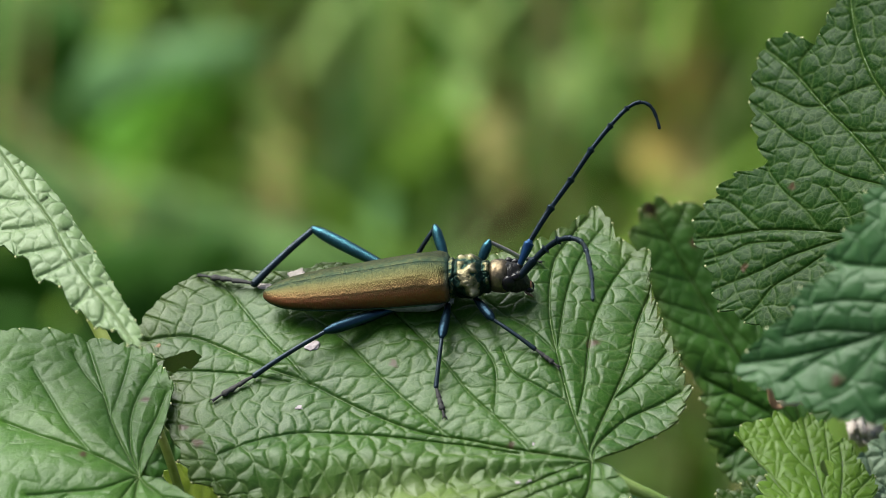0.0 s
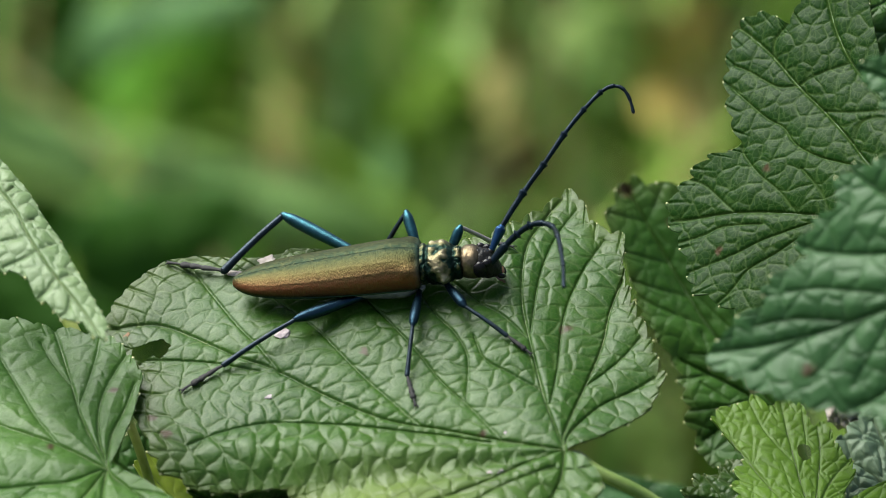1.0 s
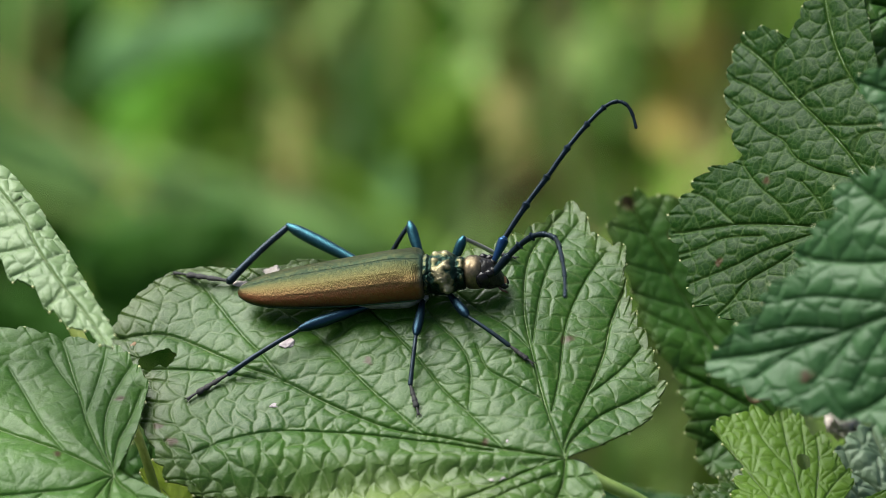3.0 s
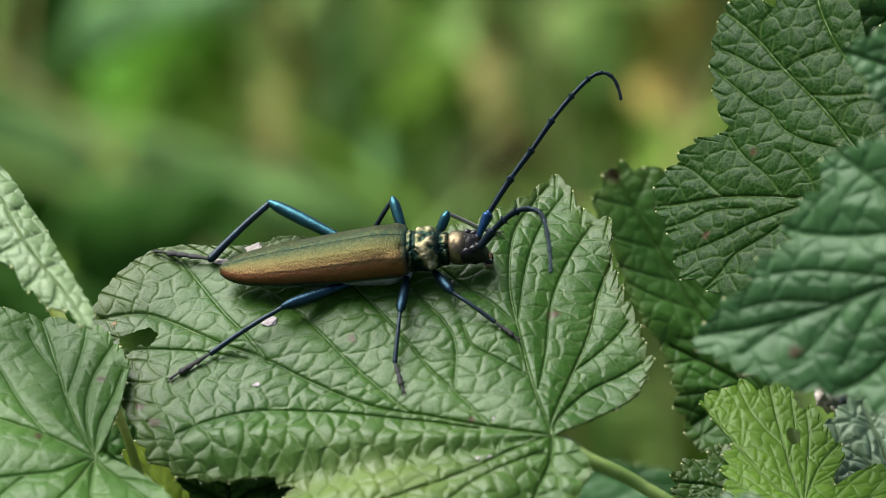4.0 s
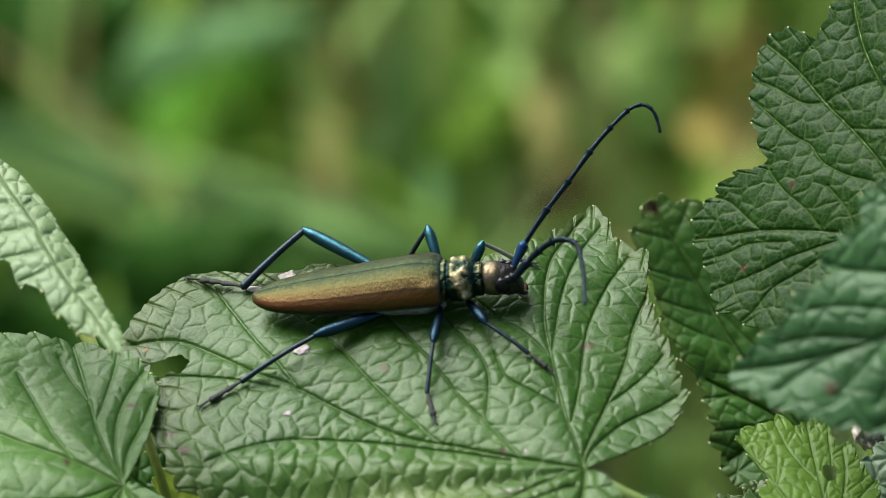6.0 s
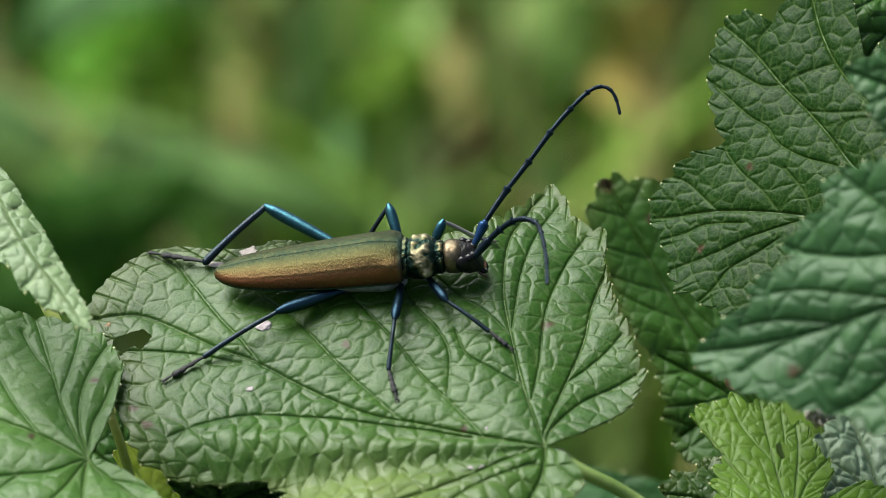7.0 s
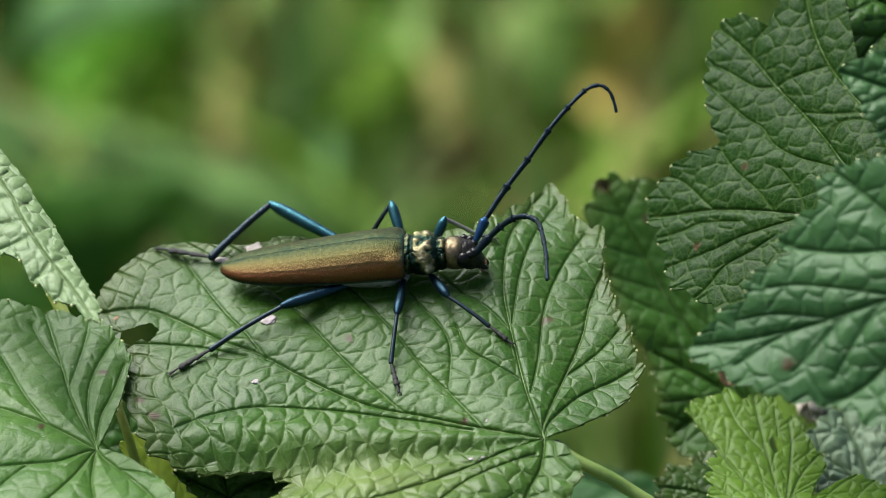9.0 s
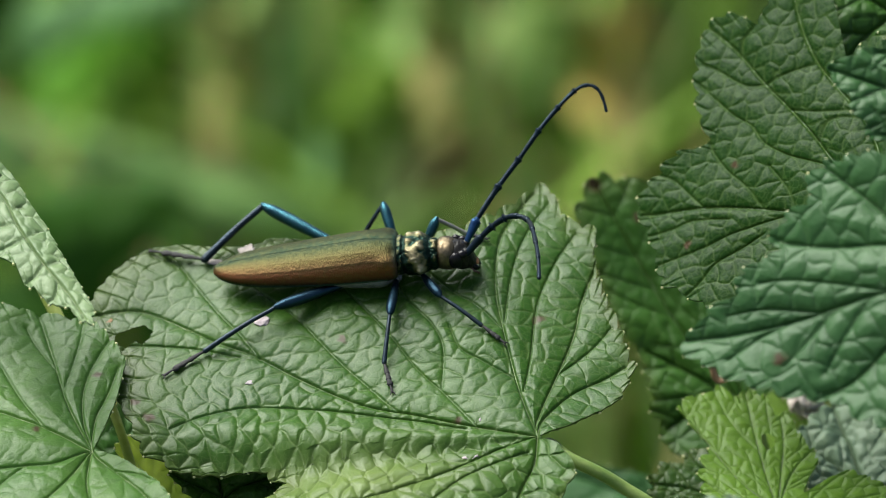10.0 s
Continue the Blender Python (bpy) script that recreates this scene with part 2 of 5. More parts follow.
STRAW_DULL = plain_material("straw_dull_brown", (0.18, 0.175, 0.050), (0.26, 0.235, 0.075), 30.0, 0.7, spec=0.15)
DRY_WARM = plain_material("dry_orange_brown", (0.20, 0.165, 0.035), (0.28, 0.22, 0.055), 40.0, 0.7, spec=0.15)
DRY_DARK = plain_material("dry_dark_brown", (0.05, 0.032, 0.012), (0.10, 0.065, 0.022), 40.0, 0.8, spec=0.15)
# darker copy of the herb greens, with meadow shade put into the colour
HERB_SHADE = plain_material("herb_deep_green_shade", (0.018, 0.066, 0.004), (0.036, 0.105, 0.010), 30.0, 0.6, spec=0.12)

MM = 0.001


# ---- mesh helpers ----
def mesh_of(name, verts, faces, mat, smooth=True):
    me = bpy.data.meshes.new(name)
    me.from_pydata([tuple(v) for v in verts], [], [tuple(f) for f in faces])
    me.materials.append(mat)
    me.polygons.foreach_set("use_smooth", [smooth] * len(me.polygons))
    me.update()
    return me


def part(name, me, parent, label="", at=None):
    ob = new(name, me)
    ob.parent = parent
    if at is not None:
        ob.matrix_basis = at
    return tagged(ob, label)


def smooth_line(points, steps=8):
    """A Catmull-Rom line through the points (any number of columns)."""
    p = np.asarray(points, float)
    p = np.vstack([2 * p[0] - p[1], p, 2 * p[-1] - p[-2]])
    out = []
    for i in range(1, len(p) - 2):
        for k in range(steps):
            t = k / steps
            out.append(0.5 * (2 * p[i] + (p[i + 1] - p[i - 1]) * t + (2 * p[i - 1] - 5 * p[i] + 4 * p[i + 1] - p[i + 2]) * t * t
                              + (3 * p[i] - p[i - 1] - 3 * p[i + 1] + p[i + 2]) * t ** 3))
    out.append(p[-2])
    return np.array(out)


def tube(points, radii, sides=10, steps=6, flat=1.0, curved=True):
    """Verts and faces of a tapered rod along points, closed with rounded ends."""
    line = np.column_stack([np.asarray(points, float), radii])
    line = smooth_line(line, steps) if curved and len(line) > 2 else smooth_line(line, max(2, steps // 2))
    c, r = line[:, :3], np.maximum(line[:, 3], 1e-6)
    tan = np.gradient(c, axis=0)
    tan /= np.linalg.norm(tan, axis=1)[:, None] + 1e-12
    ends = [(c[0] - tan[0] * r[0] * q, r[0] * s, tan[0]) for q, s in ((0.9, 0.3), (0.6, 0.75))]
    tail = [(c[-1] + tan[-1] * r[-1] * q, r[-1] * s, tan[-1]) for q, s in ((0.6, 0.75), (0.9, 0.3))]
    rings = ends + list(zip(c, r, tan)) + tail
    up = np.array([0.1, 0.2, 1.0])
    if abs(np.dot(tan[0], up)) > 0.95:
        up = np.array([1.0, 0.1, 0.0])
    verts, faces = [], []
    for centre, rad, tn in rings:
        side = np.cross(tn, up)
        side /= np.linalg.norm(side) + 1e-12
        up = np.cross(side, tn)
        for k in range(sides):
            a = 2 * math.pi * k / sides
            verts.append(centre + rad * (math.cos(a) * side + flat * math.sin(a) * up))
    for i in range(len(rings) - 1):
        for k in range(sides):
            a, b = i * sides + k, i * sides + (k + 1) % sides
            faces.append((a, b, b + sides, a + sides))
    faces.append(tuple(range(sides - 1, -1, -1)))
    faces.append(tuple(range(len(verts) - sides, len(verts))))
    return np.array(verts), faces


def joined(pieces):
    verts, faces, base = [], [], 0
    for v, f in pieces:
        verts.extend(v)
        faces.extend(tuple(i + base for i in q) for q in f)
        base += len(v)
    return np.array(verts), faces


def blob(centre, size, rough=0.0, seed=0.0, rings=14, sides=20):
    """A lumpy ball, for small rounded pieces."""
    verts, faces = [], []
    for i in range(rings + 1):
        for k in range(sides):
            a, b = math.pi * i / rings, 2 * math.pi * k / sides
            d = Vector((math.sin(a) * math.cos(b), math.sin(a) * math.sin(b), math.cos(a)))
            s = 1 + rough * noise.noise(d * 1.7 + Vector((seed, 3.1, seed)))
            verts.append([centre[j] + size[j] * d[j] * s for j in range(3)])
    for i in range(rings):
        for k in range(sides):
            a, b = i * sides + k, i * sides + (k + 1) % sides
            faces.append((a, a + sides, b + sides, b))
    return np.array(verts), faces


def on_leaf(at, normal):
    """The pose of a leaf's own space: x runs to the side, z along its normal."""
    n = Vector(normal).normalized()
    ex = (Vector((1, 0, 0)) - n * n.x).normalized()
    ey = n.cross(ex)
    m = Matrix((ex, ey, n)).transposed().to_4x4()
    m.translation = Vector(at) * MM
    return m


# ---- currant leaves ----
def flat_points(polar):
    return np.array([(r * math.cos(radians(a)), r * math.sin(radians(a))) for a, r in polar])


def to_lines(p, lines):
    """The distance of each point from the nearest of the lines."""
    best = np.full(len(p), 1e9)
    for line in lines:
        for a, b in zip(line[:-1], line[1:]):
            ab = b - a
            t = np.clip(((p - a) @ ab) / (ab @ ab + 1e-9), 0, 1)
            best = np.minimum(best, np.hypot(*(p - a - t[:, None] * ab).T))
    return best


def line_direction(p, lines):
    """The direction, as an angle, of the vein that lies nearest to each point."""
    best, ang = np.full(len(p), 1e9), np.zeros(len(p))
    for line in lines:
        for a, b in zip(line[:-1], line[1:]):
            ab = b - a
            t = np.clip(((p - a) @ ab) / (ab @ ab + 1e-9), 0, 1)
            d = np.hypot(*(p - a - t[:, None] * ab).T)
            near = d < best
            best[near], ang[near] = d[near], math.atan2(ab[1], ab[0])
    return ang


def grown_branches(ribs, given, rng, spacing, reach):
    """Side veins that leave the ribs on both sides and stop before the next rib."""
    made = []
    for i, line in enumerate(ribs):
        seg = np.hypot(*np.diff(line, axis=0).T)
        total, s = seg.sum(), spacing * 0.8
        others = [r for j, r in enumerate(ribs) if j != i] + given
        while s < total - 1.0:
            k = int(np.searchsorted(np.cumsum(seg), s))
            k = min(k, len(seg) - 1)
            t = (s - (np.cumsum(seg)[k] - seg[k])) / (seg[k] + 1e-9)
            start = line[k] + (line[k + 1] - line[k]) * t
            tan = (line[k + 1] - line[k]) / (seg[k] + 1e-9)
            for side in (1, -1):
                ang = math.atan2(tan[1], tan[0]) + side * radians(rng.uniform(42, 60))
                pts, length = [start], min(reach, 0.55 * (total - s) + 2.5) * rng.uniform(0.8, 1.1)
                step, gone = 0.8, 0.0
                while gone < length:
                    ang -= side * 0.035
                    q = pts[-1] + step * np.array([math.cos(ang), math.sin(ang)])
                    if gone > 1.2 and others and to_lines(q[None], others)[0] < 0.9:
                        break
                    pts.append(q)
                    gone += step
                if len(pts) > 2:
                    made.append(np.array(pts))
            s += spacing * rng.uniform(0.8, 1.2)
    return made


def vein_cells(p, lines, size, stretch, seed):
    """Fields between rung veins that cross from vein to vein: for each point, how far it lies from the nearest rung, and a chance value of its field.
    Each field is longer across the nearest large vein than along it."""
    rng = np.random.default_rng(seed)
    low = p.min(0) - 4 * size
    g = np.floor((p - low) / size).astype(int)
    n = g.max(0) + 5
    gx, gy = np.meshgrid(np.arange(n[0]), np.arange(n[1]), indexing="ij")
    sites = low + (np.stack([gx + 0.5 * (gy % 2), gy], -1) + rng.uniform(0.0, 0.6, (n[0], n[1], 2))) * size
    ang = line_direction(sites.reshape(-1, 2), lines).reshape(n[0], n[1]) + rng.uniform(-0.25, 0.25, (n[0], n[1]))
    chance = rng.uniform(0, 1, (n[0], n[1]))
    ca, sa = np.cos(ang), np.sin(ang)
    near = [np.full(len(p), 1e9), np.full(len(p), 1e9)]
    who = [np.zeros((len(p), 2)), np.zeros((len(p), 2))]
    turn, luck = np.zeros((len(p), 2)), np.zeros(len(p))
    for dx in range(-2, 3):
        for dy in range(-2, 3):
            c = np.clip(g + (dx, dy), 0, n - 1)
            i, j = c[:, 0], c[:, 1]
            q = sites[i, j]
            d = p - q
            along, over = d[:, 0] * ca[i, j] + d[:, 1] * sa[i, j], (d[:, 1] * ca[i, j] - d[:, 0] * sa[i, j]) / stretch
            f = along ** 2 + over ** 2
            first, second = f < near[0], (f >= near[0]) & (f < near[1])
            near[1] = np.where(first, near[0], np.where(second, f, near[1]))
            who[1] = np.where(first[:, None], who[0], np.where(second[:, None], q, who[1]))
            near[0] = np.where(first, f, near[0])
            who[0] = np.where(first[:, None], q, who[0])
            turn = np.where(first[:, None], np.column_stack([ca[i, j], sa[i, j]]), turn)
            luck = np.where(first, chance[i, j], luck)
    d = who[1] - who[0]
    apart = np.hypot(d[:, 0] * turn[:, 0] + d[:, 1] * turn[:, 1], (d[:, 1] * turn[:, 0] - d[:, 0] * turn[:, 1]) / stretch)
    return (near[1] - near[0]) / (2 * apart + 1e-6), luck


def currant_leaf(spec, mat, rib_mat, label, seed, around=640, rings=84, tooth=2.6, bite=0.9, quilt=0.45, net=0.22, longer=1.9, pleat=1.2,
                 fold=0.0, groove=0.3, rung=2.1, swells=(), lean=None, bead=0.16, even=None, puffy=None, spacing=4.6, reach=13.0, stalk=None, rib_size=0.19, yellow_sheen=None):
    rng = np.random.default_rng(seed)
    leaf = tagged(new("currant_leaf"), label, "leaf", "leaves of the currant bush")
    leaf.matrix_world = on_leaf(spec["at"], spec["normal"])
    ctrl = flat_points(spec["margin"])
    edge = smooth_line(np.vstack([ctrl]), 24)
    length = np.concatenate([[0], np.cumsum(np.hypot(*np.diff(edge, axis=0).T))])
    s = np.linspace(0, length[-1], around)
    edge = np.column_stack([np.interp(s, length, edge[:, 0]), np.interp(s, length, edge[:, 1])])
    # teeth of uneven width, leaning forward
    cuts = [0.0]
    while cuts[-1] < length[-1]:
        cuts.append(cuts[-1] + tooth * rng.uniform(0.65, 1.35))
    cuts = np.array(cuts)
    k = np.clip(np.searchsorted(cuts, s, side="right") - 1, 0, len(cuts) - 2)
    ph = (s - cuts[k]) / (cuts[k + 1] - cuts[k])
    tall = rng.uniform(0.6, 1.25, len(cuts))[k]
    saw = np.clip(1 - np.abs(2 * ph ** 1.35 - 1) ** 2.0, 0, 1) ** 0.75 * tall
    gland_on = np.exp(-((ph - 0.6) / 0.055) ** 2)
    radius = np.hypot(*edge.T)
    fade = np.clip((radius - 3.0) / 5.0, 0, 1)
    if even:
        # a stretch where the rim curls under and hides its teeth
        way = np.degrees(np.arctan2(edge[:, 1], edge[:, 0])) % 360
        fade = fade * np.where((way > even[0]) & (way < even[1]), 0.29, 1.0)
    out = edge / (radius[:, None] + 1e-9)
    rho = 1 - (1 - np.linspace(0, 1, rings)) ** 1.35
    pts, rr = [], []
    for q in rho:
        grow = max(0.0, (q - 0.86) / 0.14) ** 1.5
        pts.append(edge * q + out * ((saw - 0.45) * bite * grow * fade)[:, None])
        rr.append(np.full(around, q))
    p, rr = np.vstack(pts), np.concatenate(rr)
    ribs = [smooth_line(np.vstack([[0, 0], flat_points(r)]), 5) for r in spec["ribs"]]
    given = [smooth_line(flat_points(r), 5) for r in spec["side_ribs"]]
    grown = grown_branches(ribs + given, given, rng, spacing, reach)
    shift = rng.uniform(-50, 50, 2)

    main_lines = ribs + given + grown

    def height(q):
        d1 = to_lines(q, ribs)
        dg = to_lines(q, given) if given else np.full(len(q), 99.0)
        d2 = to_lines(q, grown) if grown else np.full(len(q), 99.0)
        top, both = np.minimum(d1, dg), np.minimum(np.minimum(d1, dg), d2)
        wave = np.array([noise.noise(Vector((a * 0.11 + shift[0], b * 0.11 + shift[1], 0.0))) for a, b in q])
        ripple = np.array([noise.noise(Vector((a * 0.5 + shift[1], b * 0.5, 4.0))) for a, b in q])
        eddy = np.array([noise.noise(Vector((a * 0.55 - shift[0], b * 0.55, 9.0))) for a, b in q])
        bent = q + 0.22 * rung * np.column_stack([ripple, eddy])
        cells, luck = vein_cells(bent, main_lines, rung, longer, seed + 1)
        # domed fields, creased at the rungs and at the larger veins
        room = np.minimum(cells, 0.9 * both)
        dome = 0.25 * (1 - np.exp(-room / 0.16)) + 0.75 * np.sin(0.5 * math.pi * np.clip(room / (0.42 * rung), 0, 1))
        phi = np.degrees(np.arctan2(q[:, 1], q[:, 0])) % 360
        puff = net * (0.8 + 0.4 * luck) * (1 if puffy is None else 0.5 + 1.1 * np.clip((phi - puffy[0]) / (puffy[1] - puffy[0]), 0, 1))
        far = np.hypot(*q.T)
        if puffy is not None:
            # the tip lobe lies flatter
            puff = puff * (1 - 0.45 * np.clip((far - 26) / 10, 0, 1) * (phi < 172))
        h = (pleat * (1 - np.exp(-d1 / 4.0)) + quilt * (1 - np.exp(-top / 1.4)) + 0.5 * quilt * (1 - np.exp(-d2 / 1.0))
             - groove * np.exp(-(d1 / 0.13) ** 2) - 0.8 * groove * np.exp(-(dg / 0.10) ** 2) - 0.35 * groove * np.exp(-(d2 / 0.14) ** 2)
             + puff * dome - 0.30 * net * np.exp(-(cells / 0.10) ** 2) + 0.45 * wave + 0.05 * ripple
             - fold * d1)
        if lean:
            # the blade beyond the first rib leans over to one side
            over = np.where((phi > 5) & (phi < lean[0]), far * np.sin(np.radians(lean[0] - phi)), 0)
            h -= lean[1] * lean[2] * np.tanh(over / lean[2])
        for angle, wide, rise in swells:
            h += rise * far * np.exp(-((phi - angle) / wide) ** 2)
        line = np.maximum(np.exp(-(d1 / 0.11) ** 2), 0.8 * np.exp(-(dg / 0.09) ** 2))
        web = np.maximum(np.exp(-(d2 / 0.17) ** 2), 0.85 * np.exp(-(cells / 0.08) ** 2))
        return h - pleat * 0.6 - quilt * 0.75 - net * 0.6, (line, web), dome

    h, line, dome_light = height(p)
    h -= 0.25 * bite * np.tile(gland_on, rings) * np.clip((rr - 0.9) / 0.1, 0, 1)
    verts = np.column_stack([p, h]) * MM
    i, j = np.meshgrid(np.arange(rings - 1), np.arange(around - 1), indexing="ij")
    a = (i * around + j).ravel()
    quads = np.column_stack([a, a + around, a + around + 1, a + 1])
    mid = p[quads].mean(1)
    for x, y, rx, ry in spec["holes"]:
        w = np.array([0.28 * noise.noise(Vector((u * 1.3, v * 1.3, seed))) for u, v in mid])
        quads = quads[((mid[:, 0] - x) / rx) ** 2 + ((mid[:, 1] - y) / ry) ** 2 + 2 * w > 1]
        mid = p[quads].mean(1)
    spot = np.zeros(len(p))
    for x, y, size in spec["spots"]:
        d = np.hypot(p[:, 0] - x, p[:, 1] - y)
        near = d < size * 3
        wob = np.array([noise.noise(Vector((u * 2.0, v * 2.0, 1.0))) for u, v in p[near]])
        spot[near] = np.maximum(spot[near], np.clip((size * (1 + 0.7 * wob) - d[near]) / (0.8 * size) + 0.4, 0, 1))
    # underside on every fourth ring, and a rim that joins the two
    under = np.unique(np.append(np.arange(0, rings, 4), rings - 1))
    low = verts.reshape(rings, around, 3)[under].reshape(-1, 3) - (0, 0, 0.22 * MM)
    m = len(verts)
    i, j = np.meshgrid(np.arange(len(under) - 1), np.arange(around - 1), indexing="ij")
    a = (i * around + j).ravel()
    below = np.column_stack([a, a + 1, a + around + 1, a + around])
    mid = np.column_stack([low[:, :2], low[:, 2]])[below].mean(1)[:, :2] / MM
    for x, y, rx, ry in spec["holes"]:
        below = below[((mid[:, 0] - x) / (rx + 0.9)) ** 2 + ((mid[:, 1] - y) / (ry + 0.9)) ** 2 > 1]
        mid = np.column_stack([low[:, :2], low[:, 2]])[below].mean(1)[:, :2] / MM
    j = np.arange(around - 1)
    t0, u0 = (rings - 1) * around + j, m + (len(under) - 1) * around + j
    rim = np.column_stack([t0, u0, u0 + 1, t0 + 1])
    me = mesh_of("blade", np.vstack([verts, low]), quads.tolist() + (below + m).tolist() + rim.tolist(), mat)
    old = np.zeros(len(p))
    if yellow_sheen:
        x, y, size = yellow_sheen
        old = np.exp(-(((p[:, 0] - x) / size) ** 2 + ((p[:, 1] - y) / (0.45 * size)) ** 2))
    for key, value in (("vein", line[0]), ("web", line[1]), ("dome_light", dome_light), ("spot", spot), ("yellow_sheen", old), ("rim", np.clip((rr - 0.8) / 0.2, 0, 1) ** 2)):
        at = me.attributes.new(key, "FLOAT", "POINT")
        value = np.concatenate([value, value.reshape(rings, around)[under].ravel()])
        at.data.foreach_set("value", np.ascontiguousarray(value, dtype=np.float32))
    blade = part("blade", me, leaf)
    beads = []
    for j in np.flatnonzero((gland_on[1:-1] > gland_on[:-2]) & (gland_on[1:-1] >= gland_on[2:]) & (fade[1:-1] > 0.3)) + 1:
        tip = np.array([*p[(rings - 1) * around + j], h[(rings - 1) * around + j] - 0.08])
        size = bead * rng.uniform(0.7, 1.2)
        beads.append(blob(tip, (size, size, size * 0.8), 0.3, float(j), 5, 8))
    if beads:
        v, f = joined(beads)
        part("gland_rim", mesh_of("gland_rim", v * MM, f, TOOTH_TIP), blade, "cream glands at the tips of the teeth")
    for r in ribs:
        size = np.hypot(*np.diff(r, axis=0).T).sum()
        hz, _, _ = height(r)
        rad = np.linspace(rib_size, 0.06, len(r)) * min(1.0, size / 18 + 0.4)
        v, f = tube(np.column_stack([r, hz - rad * 0.35])[::2] * MM, rad[::2] * MM, 8, 3, 0.7)
        part("rib", mesh_of("rib", v, f, rib_mat), blade)
    if stalk:
        inv = leaf.matrix_world.inverted()
        pts = [Vector((0, 0, -0.0022))] + [inv @ Vector(q) for q in stalk]
        v, f = tube([tuple(q) for q in pts], [0.0004] + [0.00065] * (len(pts) - 1), 12, 8)
        part("stalk", mesh_of("stalk", v, f, STALK), leaf, "round green leaf stalk")
    return leaf, height


# leaf plans, in millimetres: angle and reach from the foot of the stalk
LEAF_MAIN = dict(
    at=(11.33, -19.56, -11.86), normal=(-0.118, -0.340, 0.933),
    margin=[(26.1, 1.2), (30.2, 4.9), (33.3, 9.5), (40.9, 12.3), (46.9, 14.0), (60.6, 17.4), (70.0, 20.6), (75.5, 24.8), (76.7, 28.2), (78.1, 29.5), (83.7, 30.6), (86.0, 33.9), (89.0, 35.2), (93.3, 32.8), (98.4, 30.6), (103.9, 29.3), (112.8, 30.1), (120.4, 32.1), (128.3, 35.6), (132.9, 39.3), (136.7, 40.7), (140.2, 43.9), (142.5, 47.3), (146.0, 49.8), (150.6, 50.9), (155.2, 51.0), (157.6, 50.3), (160.1, 46.7), (161.5, 44.7), (168.8, 43.5), (173.7, 41.3), (177.2, 40.3), (179.2, 39.2), (180.5, 37.5), (182.2, 35.5), (183.2, 33.1), (183.5, 30.7), (183.4, 28.1), (185.5, 26.5), (187.7, 25.8), (191.5, 27.7), (195.3, 29.9), (197.5, 32.8), (198.5, 35.5), (202.9, 36.5), (212.2, 34.0), (223.1, 28.3), (237.9, 19.6), (263.1, 10.5), (289.5, 7.7), (309.0, 5.7), (322.6, 2.7)],
    ribs=[[(105.4, 6.1), (102.5, 15.1), (100.8, 21.2), (97.0, 27.6), (92.4, 32.0), (89.7, 34.4)],
          [(92.5, 1.9), (78.4, 7.8), (74.9, 14.6), (76.0, 19.3), (75.2, 23.7)],
          [(77.3, 2.3), (62.4, 7.1), (51.2, 10.9), (48.1, 13.3)],
          [(162.6, 7.5), (162.3, 13.4), (161.9, 19.2), (158.0, 26.3), (155.5, 32.1), (155.1, 36.5), (153.6, 43.1), (154.0, 46.4), (156.1, 49.8)],
          [(-162.6, 2.9), (-157.9, 6.6), (-155.7, 11.5), (-156.5, 20.3), (-161.0, 27.2)],
          [(-96.4, 3.5), (-104.6, 7.1), (-105.0, 11.4)]],
    side_ribs=[[(156.4, 30.6), (152.2, 34.4), (150.1, 37.4), (146.5, 42.3), (144.0, 46.7)],
               [(162.5, 14.7), (150.4, 22.7), (145.4, 28.4), (143.4, 32.1), (141.6, 40.7)],
               [(165.6, 6.0), (145.0, 11.5), (140.7, 15.5), (135.8, 20.6), (133.2, 27.5), (132.0, 33.7)],
               [(143.8, 11.9), (127.1, 15.6), (123.9, 19.2), (124.1, 23.1), (122.0, 29.6)],
               [(101.7, 6.5), (92.9, 11.2), (89.4, 18.2), (85.2, 23.9), (81.1, 28.7)],
               [(101.5, 15.8), (95.7, 22.8), (91.0, 28.8), (87.1, 32.8)],
               [(103.1, 15.2), (108.3, 19.0), (112.3, 21.5), (115.6, 25.6)],
               [(166.3, 7.4), (165.9, 16.6), (167.6, 27.9), (170.9, 33.8), (174.5, 37.3)],
               [(156.8, 33.0), (157.6, 38.1), (159.5, 44.3), (160.5, 45.1)],
               [(76.2, 9.5), (65.4, 13.5), (63.1, 17.0)],
               [(104.8, 8.4), (117.3, 11.9), (122.1, 14.5), (119.8, 17.7)],
               [(-114.6, 2.3), (-139.8, 5.3), (-144.6, 9.1), (-141.5, 13.6), (-140.9, 18.0)]],
    spots=[(-19.7, 14.2, 0.45), (0.4, 16.3, 0.60), (-39.2, 5.1, 0.60), (-40.8, 7.4, 0.50), (-8.0, 2.9, 0.40)], holes=[(-40.9, 16.8, 1.50, 1.10), (-42.5, 16.4, 1.00, 0.90)])

